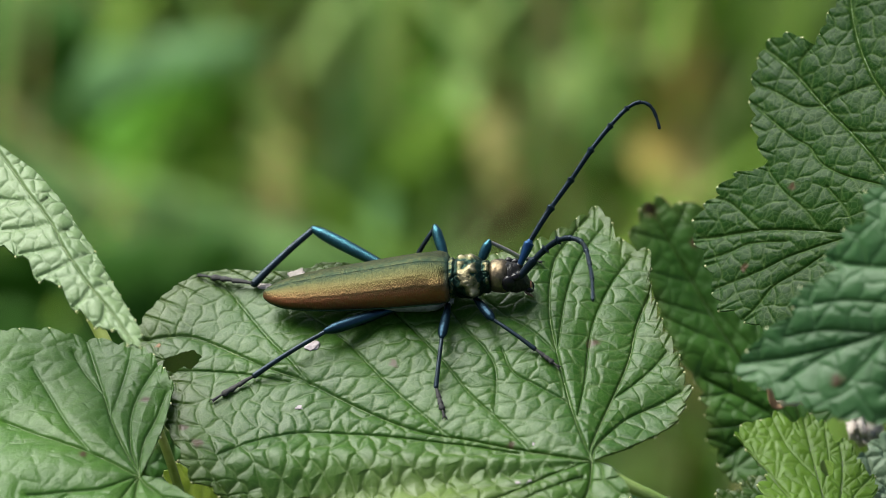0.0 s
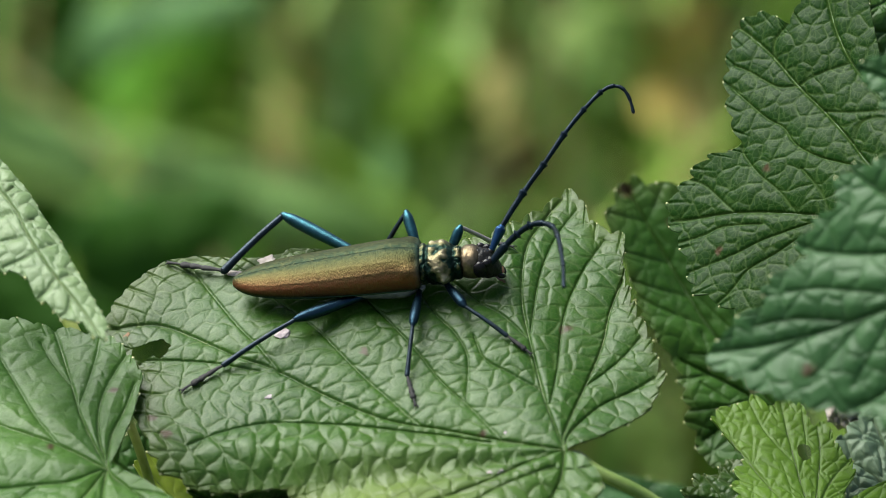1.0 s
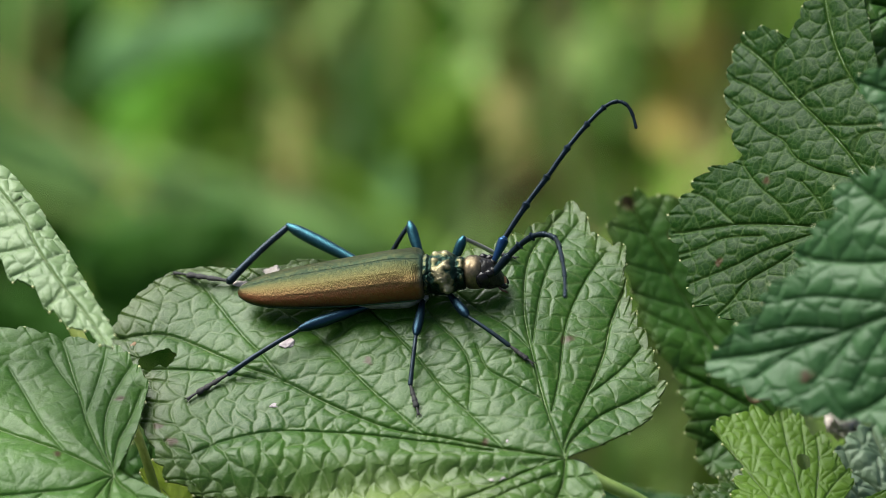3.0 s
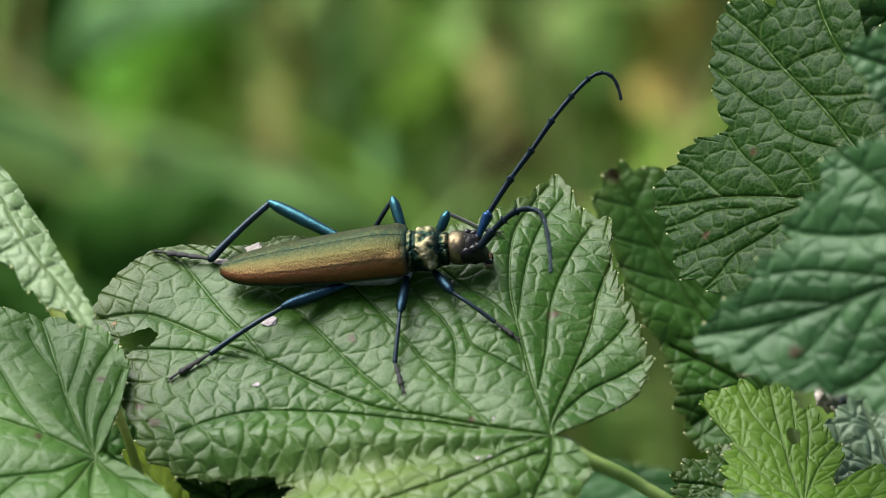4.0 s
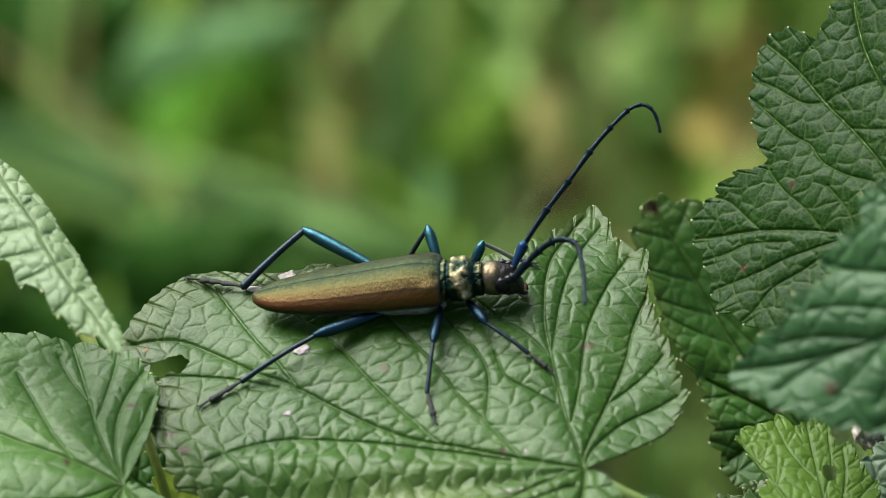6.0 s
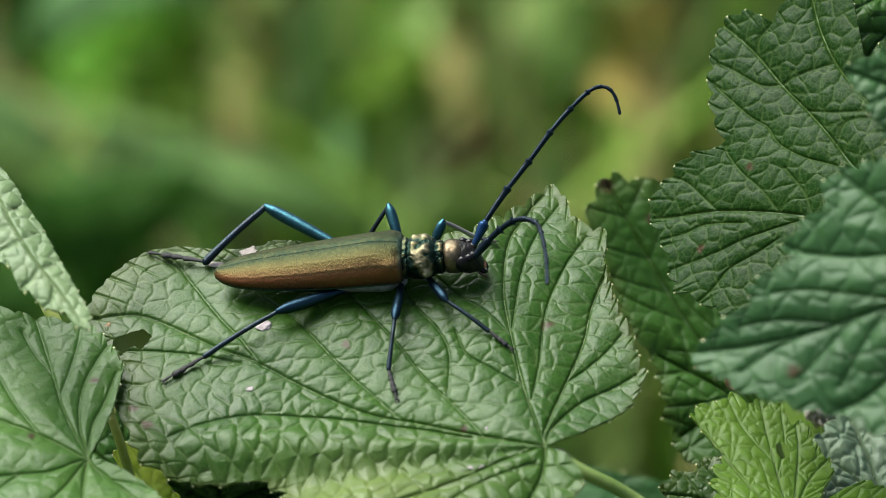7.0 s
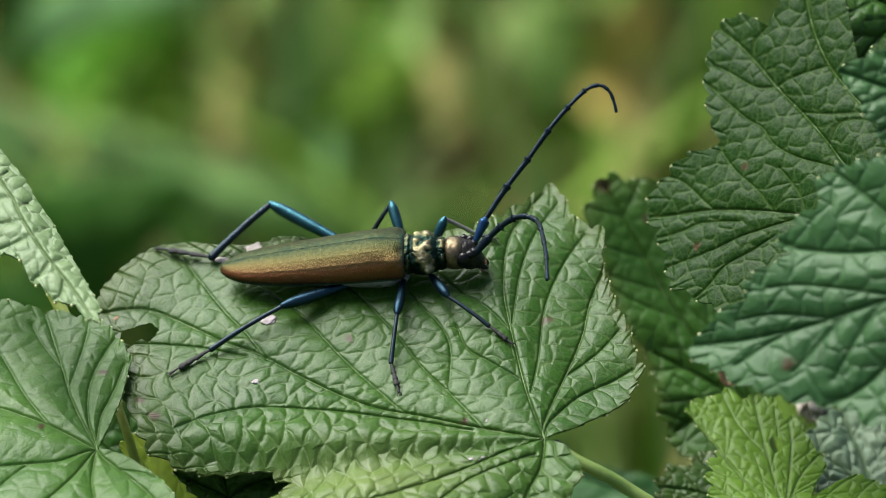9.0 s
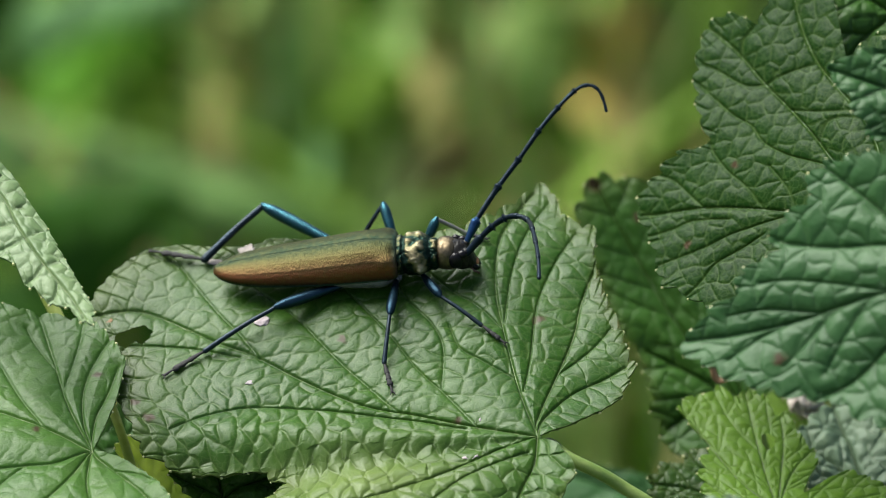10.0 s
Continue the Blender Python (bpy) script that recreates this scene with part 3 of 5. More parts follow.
LEAF_RIGHT = dict(
    at=(45.51, -1.02, 6.61), normal=(-0.473, -0.511, 0.718),
    margin=[(-33.0, 13.6), (-3.2, 14.8), (41.2, 16.7), (72.0, 18.9), (87.0, 17.4), (99.0, 16.2), (98.7, 20.6), (98.2, 25.4), (101.2, 30.4), (107.0, 29.1), (112.7, 27.0), (118.0, 25.6), (121.1, 28.4), (126.3, 29.7), (129.3, 29.0), (134.5, 27.1), (141.0, 24.4), (146.5, 22.3), (152.2, 20.4), (156.6, 23.1), (162.3, 24.7), (167.0, 26.1), (171.0, 26.6), (177.7, 25.3), (185.0, 24.3), (192.4, 24.0), (199.0, 22.3), (204.6, 21.1), (214.4, 19.7), (226.7, 18.5), (240.5, 16.0), (252.4, 11.8), (267.0, 7.7), (292.2, 5.6)],
    ribs=[[(-154.1, 3.2), (-171.9, 6.6), (175.8, 12.8), (172.9, 19.5), (173.3, 24.4), (173.2, 26.0)],
          [(131.8, 2.7), (134.0, 6.0), (128.7, 9.9), (127.2, 14.2), (127.1, 18.8), (126.2, 23.8), (126.5, 27.3), (127.0, 29.4)],
          [(80.8, 4.2), (96.4, 9.2), (103.6, 12.3), (108.8, 17.2), (109.0, 21.7), (107.8, 25.5), (106.4, 28.2)],
          [(-123.0, 4.8), (-136.8, 11.3), (-137.3, 17.2)],
          [(1.1, 6.0), (5.2, 12.0)]],
    side_ribs=[[(125.9, 3.5), (142.3, 8.0), (145.8, 11.4), (144.6, 14.6), (141.0, 16.8), (140.8, 19.3), (139.3, 22.6), (138.5, 24.8)],
               [(-177.7, 9.0), (-176.1, 12.8), (-174.6, 16.1), (-172.8, 19.4), (-172.3, 24.2)],
               [(-170.4, 12.5), (-167.3, 15.2), (-165.7, 18.2), (-162.1, 20.3), (-160.3, 22.2)],
               [(127.2, 19.0), (131.3, 20.7), (132.7, 24.4), (133.6, 26.5)],
               [(175.8, 12.3), (165.4, 14.4), (159.2, 17.2), (153.9, 19.5), (152.0, 20.1)],
               [(173.1, 18.9), (168.5, 20.7), (164.0, 23.1), (162.8, 25.5)],
               [(178.9, 15.9), (177.0, 20.1), (178.4, 22.3), (179.2, 25.4)],
               [(126.2, 23.8), (123.0, 25.0), (118.6, 25.4)],
               [(127.2, 14.4), (117.5, 11.8), (96.6, 9.8)],
               [(128.9, 9.1), (114.7, 10.2), (93.6, 8.7)],
               [(127.4, 18.9), (122.2, 18.4), (108.8, 17.2)],
               [(-178.8, 8.7), (164.6, 9.9), (154.0, 12.6)]],
    spots=[(-20.6, -1.6, 0.42), (-15.0, 6.4, 0.42)], holes=[])

LEAF_NEAR = dict(
    at=(50.21, -33.41, 14.33), normal=(-0.432, -0.641, 0.634),
    margin=[(-29.3, 8.4), (29.7, 8.8), (76.2, 10.8), (102.2, 13.2), (119.0, 14.7), (127.4, 16.5), (133.6, 17.6), (137.4, 18.8), (144.8, 19.2), (148.0, 17.8), (155.4, 19.1), (162.6, 20.0), (166.3, 19.2), (171.4, 21.4), (174.9, 22.7), (177.7, 22.3), (181.5, 25.4), (184.4, 27.3), (186.5, 28.9), (190.0, 28.1), (195.0, 25.9), (198.0, 24.9), (204.2, 22.0), (209.2, 20.4), (215.0, 18.4), (222.6, 16.8), (235.6, 16.2), (251.3, 15.1), (267.7, 12.7), (282.5, 8.4)],
    ribs=[[(-176.4, 3.9), (-174.2, 8.5), (-172.4, 13.1), (-171.5, 17.7), (-171.9, 23.5), (-173.3, 28.5)],
          [(-142.9, 7.7), (-141.6, 14.2), (-144.6, 17.8)],
          [(141.1, 4.9), (152.9, 8.8), (161.4, 13.5), (163.4, 18.2), (163.2, 19.8)],
          [(138.9, 7.7), (137.9, 14.2), (138.0, 18.6)]],
    side_ribs=[[(-174.9, 7.6), (177.3, 13.0), (175.2, 17.5), (175.9, 20.6)],
               [(-171.5, 17.7), (-169.7, 20.7), (-166.2, 24.6)],
               [(-172.4, 13.1), (-165.3, 15.8), (-158.8, 19.5)],
               [(-174.3, 9.3), (-159.8, 12.7), (-150.6, 16.3)],
               [(-172.2, 14.8), (-176.7, 19.8), (-176.7, 23.9)]],
    spots=[(-18.6, -6.2, 0.60)], holes=[])

LEAF_UPPER = dict(
    at=(50.90, -20.77, 27.05), normal=(-0.276, -0.683, 0.676),
    margin=[(-41.0, 4.7), (7.9, 4.8), (77.9, 6.1), (112.7, 7.5), (132.8, 8.9), (147.7, 10.4), (157.3, 12.4), (163.6, 13.9), (168.8, 12.6), (176.3, 11.3), (185.1, 10.6), (202.9, 9.2), (243.6, 7.6), (278.5, 5.6)],
    ribs=[[(169.7, 6.3), (163.4, 13.7)],
          [(133.6, 5.9), (147.7, 9.8)],
          [(-141.4, 5.5), (-160.2, 9.0)]],
    side_ribs=[],
    spots=[], holes=[])

LEAF_SHADED = dict(
    at=(49.80, 23.86, 15.06), normal=(0.000, -0.711, 0.703),
    margin=[(-28.4, 5.2), (34.7, 6.5), (83.6, 7.5), (115.7, 7.6), (149.4, 7.3), (180.0, 6.5), (214.7, 7.6), (241.6, 9.1), (268.1, 8.0), (300.7, 6.4)],
    ribs=[[(146.9, 3.4), (156.7, 6.3)],
          [(-140.4, 3.9), (-134.3, 7.7)],
          [(82.8, 6.3)]],
    side_ribs=[],
    spots=[], holes=[])

LEAF_BACK = dict(
    at=(35.64, 14.56, -27.99), normal=(0.000, -0.711, 0.703),
    margin=[(30.2, 4.9), (70.9, 11.8), (85.1, 19.4), (96.0, 23.9), (106.7, 25.5), (112.6, 26.2), (113.1, 27.9), (117.9, 28.6), (120.1, 30.3), (123.2, 30.7), (126.7, 29.5), (131.3, 27.9), (132.9, 25.6), (136.9, 21.9), (142.9, 18.5), (148.3, 15.3), (156.1, 12.2), (173.1, 10.3), (191.0, 9.7), (210.2, 9.8), (225.2, 7.8), (231.4, 3.9)],
    ribs=[[(127.6, 12.1), (124.2, 21.9), (122.8, 29.8)],
          [(103.8, 11.5), (106.7, 19.6), (108.7, 24.8)],
          [(-173.5, 5.4), (-163.7, 8.8)],
          [(146.8, 5.6), (149.9, 12.3)]],
    side_ribs=[],
    spots=[(-11.6, 21.3, 0.50), (-16.4, 25.1, 0.80)], holes=[])

LEAF_YOUNG_TIP = dict(
    at=(36.66, -12.79, -24.06), normal=(0.000, -0.247, 0.969),
    margin=[(-46.6, 2.7), (-35.7, 6.3), (-21.5, 9.1), (-2.0, 11.0), (13.8, 11.5), (25.2, 10.5), (34.6, 9.0), (38.3, 7.2), (36.9, 4.8), (37.2, 3.5), (51.9, 5.3), (54.8, 7.1), (58.3, 8.4), (64.1, 9.5), (71.1, 10.2), (76.5, 11.7), (81.5, 13.8), (85.6, 13.9), (88.0, 13.6), (89.9, 15.5), (93.3, 16.7), (97.7, 17.6), (101.2, 16.5), (104.2, 17.5), (108.1, 18.2), (111.7, 17.6), (115.9, 18.1), (122.6, 17.5), (123.6, 15.8), (124.9, 13.1), (123.3, 11.4), (135.0, 10.1), (150.0, 8.7), (165.1, 7.6), (187.5, 6.0), (206.0, 3.5), (213.6, 1.4)],
    ribs=[[(101.2, 4.4), (99.4, 10.1), (98.0, 17.1)],
          [(134.3, 4.9), (125.9, 10.3), (122.3, 17.2)],
          [(169.4, 4.3), (153.6, 8.0)],
          [(71.9, 4.6), (68.0, 7.2), (64.4, 9.3)],
          [(82.5, 5.2), (83.0, 10.0), (85.1, 13.4)],
          [(7.3, 4.3), (10.5, 10.8)]],
    side_ribs=[[(99.8, 8.0), (108.3, 13.0), (108.5, 17.9)],
               [(129.0, 7.1), (125.5, 12.2), (121.1, 15.4)],
               [(100.1, 6.4), (90.9, 10.7), (91.0, 14.8)]],
    spots=[], holes=[(-0.4, 9.6, 0.70, 1.25)])

LEAF_SMALL = dict(
    at=(31.62, -6.11, -28.53), normal=(0.000, -0.247, 0.969),
    margin=[(-39.6, 2.5), (44.5, 3.4), (75.7, 7.5), (92.3, 9.2), (101.5, 9.2), (109.5, 9.5), (114.4, 8.4), (123.0, 8.2), (131.0, 9.2), (136.0, 8.3), (143.6, 8.6), (149.8, 8.3), (154.4, 7.4), (163.4, 7.8), (172.0, 6.9), (181.6, 5.7), (202.6, 4.1), (247.4, 2.6)],
    ribs=[[(127.1, 4.0), (149.6, 8.2)],
          [(103.8, 5.0), (109.8, 9.3)],
          [(180.0, 2.6), (169.6, 6.7)]],
    side_ribs=[],
    spots=[], holes=[])

LEAF_FORE = dict(
    at=(25.44, -55.52, -8.57), normal=(0.000, -0.580, 0.815),
    margin=[(13.6, 11.5), (32.7, 11.0), (43.7, 11.0), (51.0, 11.3), (58.3, 11.2), (66.5, 11.0), (80.1, 10.8), (94.0, 10.3), (105.0, 9.7), (115.2, 10.1), (127.0, 10.5), (135.6, 11.0), (145.0, 12.1), (156.1, 12.0), (169.8, 9.2), (207.8, 4.6), (322.0, 4.4), (356.8, 9.5)],
    ribs=[[(101.5, 4.4), (104.2, 9.3)],
          [(66.0, 5.3), (68.5, 10.5)],
          [(151.5, 4.5), (147.7, 11.2)],
          [(27.8, 5.8), (35.7, 10.2)]],
    side_ribs=[],
    spots=[], holes=[])

LEAF_WITHERED = dict(
    at=(47.04, -3.05, -27.04), normal=(0.000, -0.247, 0.969),
    margin=[(0.0, 4.6), (62.9, 9.2), (85.4, 12.4), (95.7, 13.1), (107.4, 12.5), (121.1, 11.0), (136.1, 9.4), (160.2, 7.2), (198.8, 5.0), (249.8, 4.3)],
    ribs=[[(127.9, 5.1), (133.5, 9.0)],
          [(100.6, 6.6), (102.2, 12.2)],
          [(180.0, 3.5), (180.0, 5.8)]],
    side_ribs=[],
    spots=[], holes=[])

LEAF_LEFT = dict(
    at=(-33.10, -19.35, -14.02), normal=(-0.100, -0.245, 0.964),
    margin=[(69.9, 3.3), (73.6, 7.3), (76.8, 11.2), (78.2, 12.9), (83.9, 15.1), (89.9, 17.5), (93.1, 18.6), (103.4, 20.2), (111.7, 22.3), (118.6, 24.6), (131.2, 28.3), (142.5, 28.9), (161.6, 25.6), (188.6, 21.1), (217.6, 18.5), (253.3, 18.8), (276.4, 19.5), (292.8, 19.3), (304.8, 16.5), (315.3, 11.8), (323.3, 7.8), (332.5, 4.1), (341.9, 1.4)],
    ribs=[[(113.4, 1.2), (114.2, 3.8), (112.6, 8.3), (109.8, 12.7), (108.5, 18.0), (108.3, 21.2)],
          [(103.7, 1.6), (105.1, 4.3), (99.6, 8.4), (94.1, 11.5), (89.2, 14.3), (86.5, 15.9)],
          [(96.1, 1.3), (88.4, 4.8), (82.4, 8.0), (80.4, 12.1)],
          [(146.1, 1.4), (144.5, 4.3), (145.8, 7.0), (147.3, 11.1), (147.4, 16.8)],
          [(-165.1, 1.1), (-159.1, 4.1), (-167.1, 6.8), (-170.9, 11.2)],
          [(-126.0, 1.0), (-120.1, 5.0), (-124.2, 9.1), (-125.8, 14.0)],
          [(-98.4, 1.5), (-93.5, 4.6), (-86.9, 8.6), (-84.4, 12.5)],
          [(-60.6, 1.1), (-50.9, 3.8), (-50.3, 8.4), (-52.9, 12.8)]],
    side_ribs=[[(144.6, 6.4), (134.7, 11.0), (128.7, 15.6), (126.0, 20.0)],
               [(112.1, 9.2), (101.7, 12.8), (97.2, 16.3), (96.0, 18.6)],
               [(109.9, 12.4), (112.8, 16.8), (113.1, 20.0)],
               [(-167.1, 6.8), (-157.4, 9.4), (-147.4, 13.4)],
               [(-50.9, 3.8), (-37.9, 5.9), (-37.6, 7.5)]],
    spots=[(-0.1, 10.6, 0.45), (-5.8, 3.1, 0.40)], holes=[])

LEAF_FOLDED = dict(
    at=(-49.68, 9.16, 8.71), normal=(0.000, -0.292, 0.956),
    margin=[(-141.1, 5.1), (-112.8, 7.2), (-95.2, 7.7), (-78.9, 8.8), (-71.5, 10.0), (-67.8, 10.5), (-74.1, 10.9), (-83.5, 11.6), (-82.7, 13.8), (-76.4, 16.0), (-73.7, 17.1), (-70.9, 17.8), (-67.1, 17.4), (-70.2, 18.6), (-72.9, 19.8), (-69.8, 21.2), (-66.3, 23.0), (-66.0, 24.2), (-67.2, 25.2), (-65.9, 26.1), (-65.2, 27.1), (-64.7, 28.4), (-63.7, 29.4), (-61.7, 30.5), (-61.7, 31.5), (-61.5, 32.4), (-60.4, 33.7), (-59.7, 33.4), (-57.9, 31.3), (-57.3, 28.6), (-56.4, 25.9), (-55.5, 23.2), (-54.0, 20.5), (-52.8, 18.3), (-51.3, 15.3), (-48.0, 11.8), (-45.8, 9.2), (-42.0, 6.4), (-47.6, 3.6), (-34.0, 1.3), (97.1, 3.7), (111.3, 6.8)],
    ribs=[[(-58.6, 5.5), (-60.0, 9.0), (-59.5, 14.0), (-61.1, 17.4), (-61.3, 22.8), (-60.4, 28.4), (-60.5, 33.0)]],
    side_ribs=[[(-59.6, 14.2), (-68.6, 13.2), (-79.6, 12.2)],
               [(-61.0, 17.6), (-66.6, 17.0), (-75.0, 16.1)],
               [(-59.6, 10.2), (-68.3, 9.2), (-78.1, 7.8)],
               [(-61.0, 20.0), (-66.3, 20.0), (-71.9, 19.9)],
               [(-61.3, 24.1), (-64.2, 24.9), (-66.8, 25.2)],
               [(-60.8, 26.9), (-62.8, 28.3), (-64.4, 28.5)],
               [(-59.3, 11.3), (-52.5, 10.7)],
               [(-60.4, 15.7), (-55.2, 15.6)],
               [(-61.0, 20.0), (-56.5, 19.6)],
               [(-61.0, 24.5), (-58.2, 24.2)]],
    spots=[], holes=[])

LEAF_UNDER = dict(
    at=(-20.18, -15.04, -21.89), normal=(0.000, -0.580, 0.815),
    margin=[(-10.8, 4.9), (8.8, 5.9), (26.5, 6.8), (52.8, 5.0), (102.9, 4.2), (138.2, 5.8), (153.0, 6.3), (158.9, 5.6), (164.4, 4.5), (174.1, 4.1), (185.6, 3.1), (203.6, 3.0), (219.9, 2.4), (228.0, 2.8), (271.2, 2.1), (320.6, 2.6), (336.0, 4.0)],
    ribs=[[(151.8, 3.2), (153.6, 5.9)],
          [(105.9, 2.2), (103.6, 3.9)],
          [(38.2, 2.5), (25.2, 6.1)],
          [(-138.5, 1.8), (-133.8, 2.6)],
          [(-17.1, 2.1), (-16.0, 4.4)]],
    side_ribs=[],
    spots=[], holes=[])

LEAF_YELLOWED = dict(
    at=(-24.10, -10.99, -29.18), normal=(0.000, -0.645, 0.764),
    margin=[(23.8, 3.7), (66.8, 5.5), (104.1, 7.7), (118.5, 11.3), (125.9, 12.6), (131.0, 10.7), (137.4, 7.5), (156.6, 3.8), (255.9, 2.1)],
    ribs=[[(123.4, 5.4), (125.3, 11.8)]],
    side_ribs=[],
    spots=[], holes=[])

LEAF_LOW = dict(
    at=(-32.0, 9.5, -33.5), normal=(0.100, -0.600, 0.790),
    margin=[(-70, 2.5), (-35, 5.0), (0, 6.5), (20, 5.2), (40, 7.0), (62, 5.6), (88, 8.0), (112, 5.8), (140, 7.2), (165, 5.4), (190, 6.4), (230, 5.0), (262, 2.4)],
    ribs=[[(88, 3.5), (89, 7.2)],
          [(40, 3.2), (40, 6.2)],
          [(138, 3.2), (140, 6.4)]],
    side_ribs=[],
    spots=[], holes=[])

LEAF_PALE = dict(
    at=(44.32, 31.55, -57.81), normal=(0.000, -0.516, 0.857),
    margin=[(5.3, 7.7), (46.6, 7.9), (105.5, 8.2), (140.0, 14.5), (150.5, 21.6), (154.7, 29.3), (158.5, 33.4), (165.5, 31.5), (172.0, 25.6), (182.3, 17.9), (201.3, 9.7)],
    ribs=[[(156.1, 12.3), (157.1, 29.5)],
          [(180.0, 8.3), (173.1, 17.9)]],
    side_ribs=[],
    spots=[], holes=[])


# where the leaf stalks meet the woody shoots below
RIGHT_FORK, LEFT_FORK = (0.046, 0.004, -0.075), (-0.040, 0.006, -0.075)
main_leaf, main_height = currant_leaf(
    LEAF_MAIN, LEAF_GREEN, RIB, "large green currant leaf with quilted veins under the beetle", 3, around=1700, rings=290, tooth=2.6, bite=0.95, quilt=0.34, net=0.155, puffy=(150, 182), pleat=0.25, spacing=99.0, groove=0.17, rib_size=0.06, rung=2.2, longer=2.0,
    swells=((187, 7, -0.055), (176, 5, 0.02), (222, 24, 0.13)), lean=(101, 0.28, 7.0), even=(126, 176),
    stalk=[(0.0126, -0.0176, -0.0140), (0.0147, -0.0196, -0.0145), (0.0196, -0.0203, -0.0170), (0.0264, -0.0202, -0.0231), (0.038, -0.008, -0.048), RIGHT_FORK],
    yellow_sheen=(-18.0, -5.0, 11.0))
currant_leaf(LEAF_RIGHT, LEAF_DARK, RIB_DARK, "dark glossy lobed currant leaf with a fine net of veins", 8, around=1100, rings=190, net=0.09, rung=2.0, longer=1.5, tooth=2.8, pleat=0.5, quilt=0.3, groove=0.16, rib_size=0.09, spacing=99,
             stalk=[(0.054, 0.004, -0.006), (0.056, 0.006, -0.03), RIGHT_FORK])
near_leaf, _ = currant_leaf(LEAF_NEAR, LEAF_FRONT, RIB_DARK, "blue-green currant leaf standing before the others", 12, around=800, rings=110, net=0.2, rung=2.6, pleat=0.7, quilt=0.45, groove=0.15, spacing=99,
             stalk=[(0.060, -0.040, -0.004), (0.062, -0.02, -0.04), RIGHT_FORK])
currant_leaf(LEAF_UPPER, LEAF_FRONT, RIB_DARK, "pale toothed tip of a high currant leaf", 15, around=420, rings=60, pleat=1.0,
             stalk=[(0.062, -0.030, 0.020), (0.064, -0.01, -0.03), RIGHT_FORK])
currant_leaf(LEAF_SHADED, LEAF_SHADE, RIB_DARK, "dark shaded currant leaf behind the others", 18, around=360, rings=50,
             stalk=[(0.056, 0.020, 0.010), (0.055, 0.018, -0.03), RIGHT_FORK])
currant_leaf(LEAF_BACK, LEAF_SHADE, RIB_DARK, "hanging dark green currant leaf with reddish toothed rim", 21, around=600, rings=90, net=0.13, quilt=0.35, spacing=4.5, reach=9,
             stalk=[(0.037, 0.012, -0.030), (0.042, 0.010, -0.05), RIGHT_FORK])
currant_leaf(LEAF_YOUNG_TIP, LEAF_YOUNG, RIB, "young bright green currant leaf with a small hole", 24, around=760, rings=100, tooth=2.2, rung=1.8, longer=1.2, net=0.10, quilt=0.14, pleat=0.1, groove=0.10, rib_size=0.07,
             spacing=3.4, reach=7, stalk=[(0.038, -0.010, -0.030), (0.042, -0.004, -0.05), RIGHT_FORK])
currant_leaf(LEAF_WITHERED, LEAF_LIMP, RIB_DARK, "small limp grey-green crinkled currant leaf", 27, around=360, rings=50, net=0.35, pleat=1.4,
             stalk=[(0.048, 0.006, -0.045), RIGHT_FORK])
currant_leaf(LEAF_LEFT, LEAF_LIGHT, RIB, "green currant leaf with spread palmate ribs and nibbled edge", 31, around=800, rings=130, pleat=0.3, quilt=0.42, groove=0.13, net=0.085, rung=2.5, rib_size=0.07, spacing=99, bite=0.7,
             stalk=[(-0.0335, -0.0255, -0.0235), (-0.034, -0.015, -0.045), LEFT_FORK])
currant_leaf(LEAF_FOLDED, LEAF_FADED, RIB, "crinkled currant leaf folded along its midrib", 35, around=800, rings=120, net=0.12, rung=1.7, longer=1.2, tooth=2.2, bite=0.7, spacing=99, quilt=0.35, fold=0.3, pleat=0.0,
             stalk=[(-0.056, 0.010, 0.008), (-0.058, 0.012, -0.03), LEFT_FORK])
currant_leaf(LEAF_UNDER, LEAF_LIGHT, RIB, "small dark toothed currant leaf below the large one", 39, around=360, rings=50, tooth=1.2, bite=0.6,
             stalk=[(-0.024, -0.010, -0.05), LEFT_FORK])
currant_leaf(LEAF_YELLOWED, LEAF_YELLOW_GREEN, RIB, "thin yellow-green currant leaf low in the bush", 41, around=300, rings=40, net=0.06, quilt=0.2, pleat=0.5, groove=0.1,
             stalk=[(-0.028, -0.004, -0.05), LEFT_FORK])
currant_leaf(LEAF_LOW, LEAF_SHADE, RIB_DARK, "small dark green currant leaf behind the yellowish shoot", 52, around=360, rings=50, tooth=1.4, bite=0.6, pleat=0.6,
             stalk=[(-0.034, 0.010, -0.05), LEFT_FORK])
currant_leaf(LEAF_PALE, LEAF_FRONT, RIB_DARK, "pale blurred currant leaf hanging low behind", 43, around=360, rings=50,
             stalk=[(0.046, 0.025, -0.065), RIGHT_FORK])


currant_leaf(LEAF_SMALL, LEAF_GREEN, RIB, "small dark green currant leaf beside the young one", 46, around=420, rings=60, tooth=1.8, rung=1.4, net=0.12, quilt=0.25, pleat=0.5, rib_size=0.12, spacing=3.0, reach=5,
             stalk=[(0.036, -0.008, -0.032), (0.042, -0.004, -0.05), RIGHT_FORK])
currant_leaf(LEAF_FORE, LEAF_LIMP, RIB_DARK, "pale grey-green currant leaf low before the others", 49, around=420, rings=60, pleat=0.6, quilt=0.3,
             stalk=[(0.030, -0.050, -0.045), (0.040, -0.020, -0.06), RIGHT_FORK])


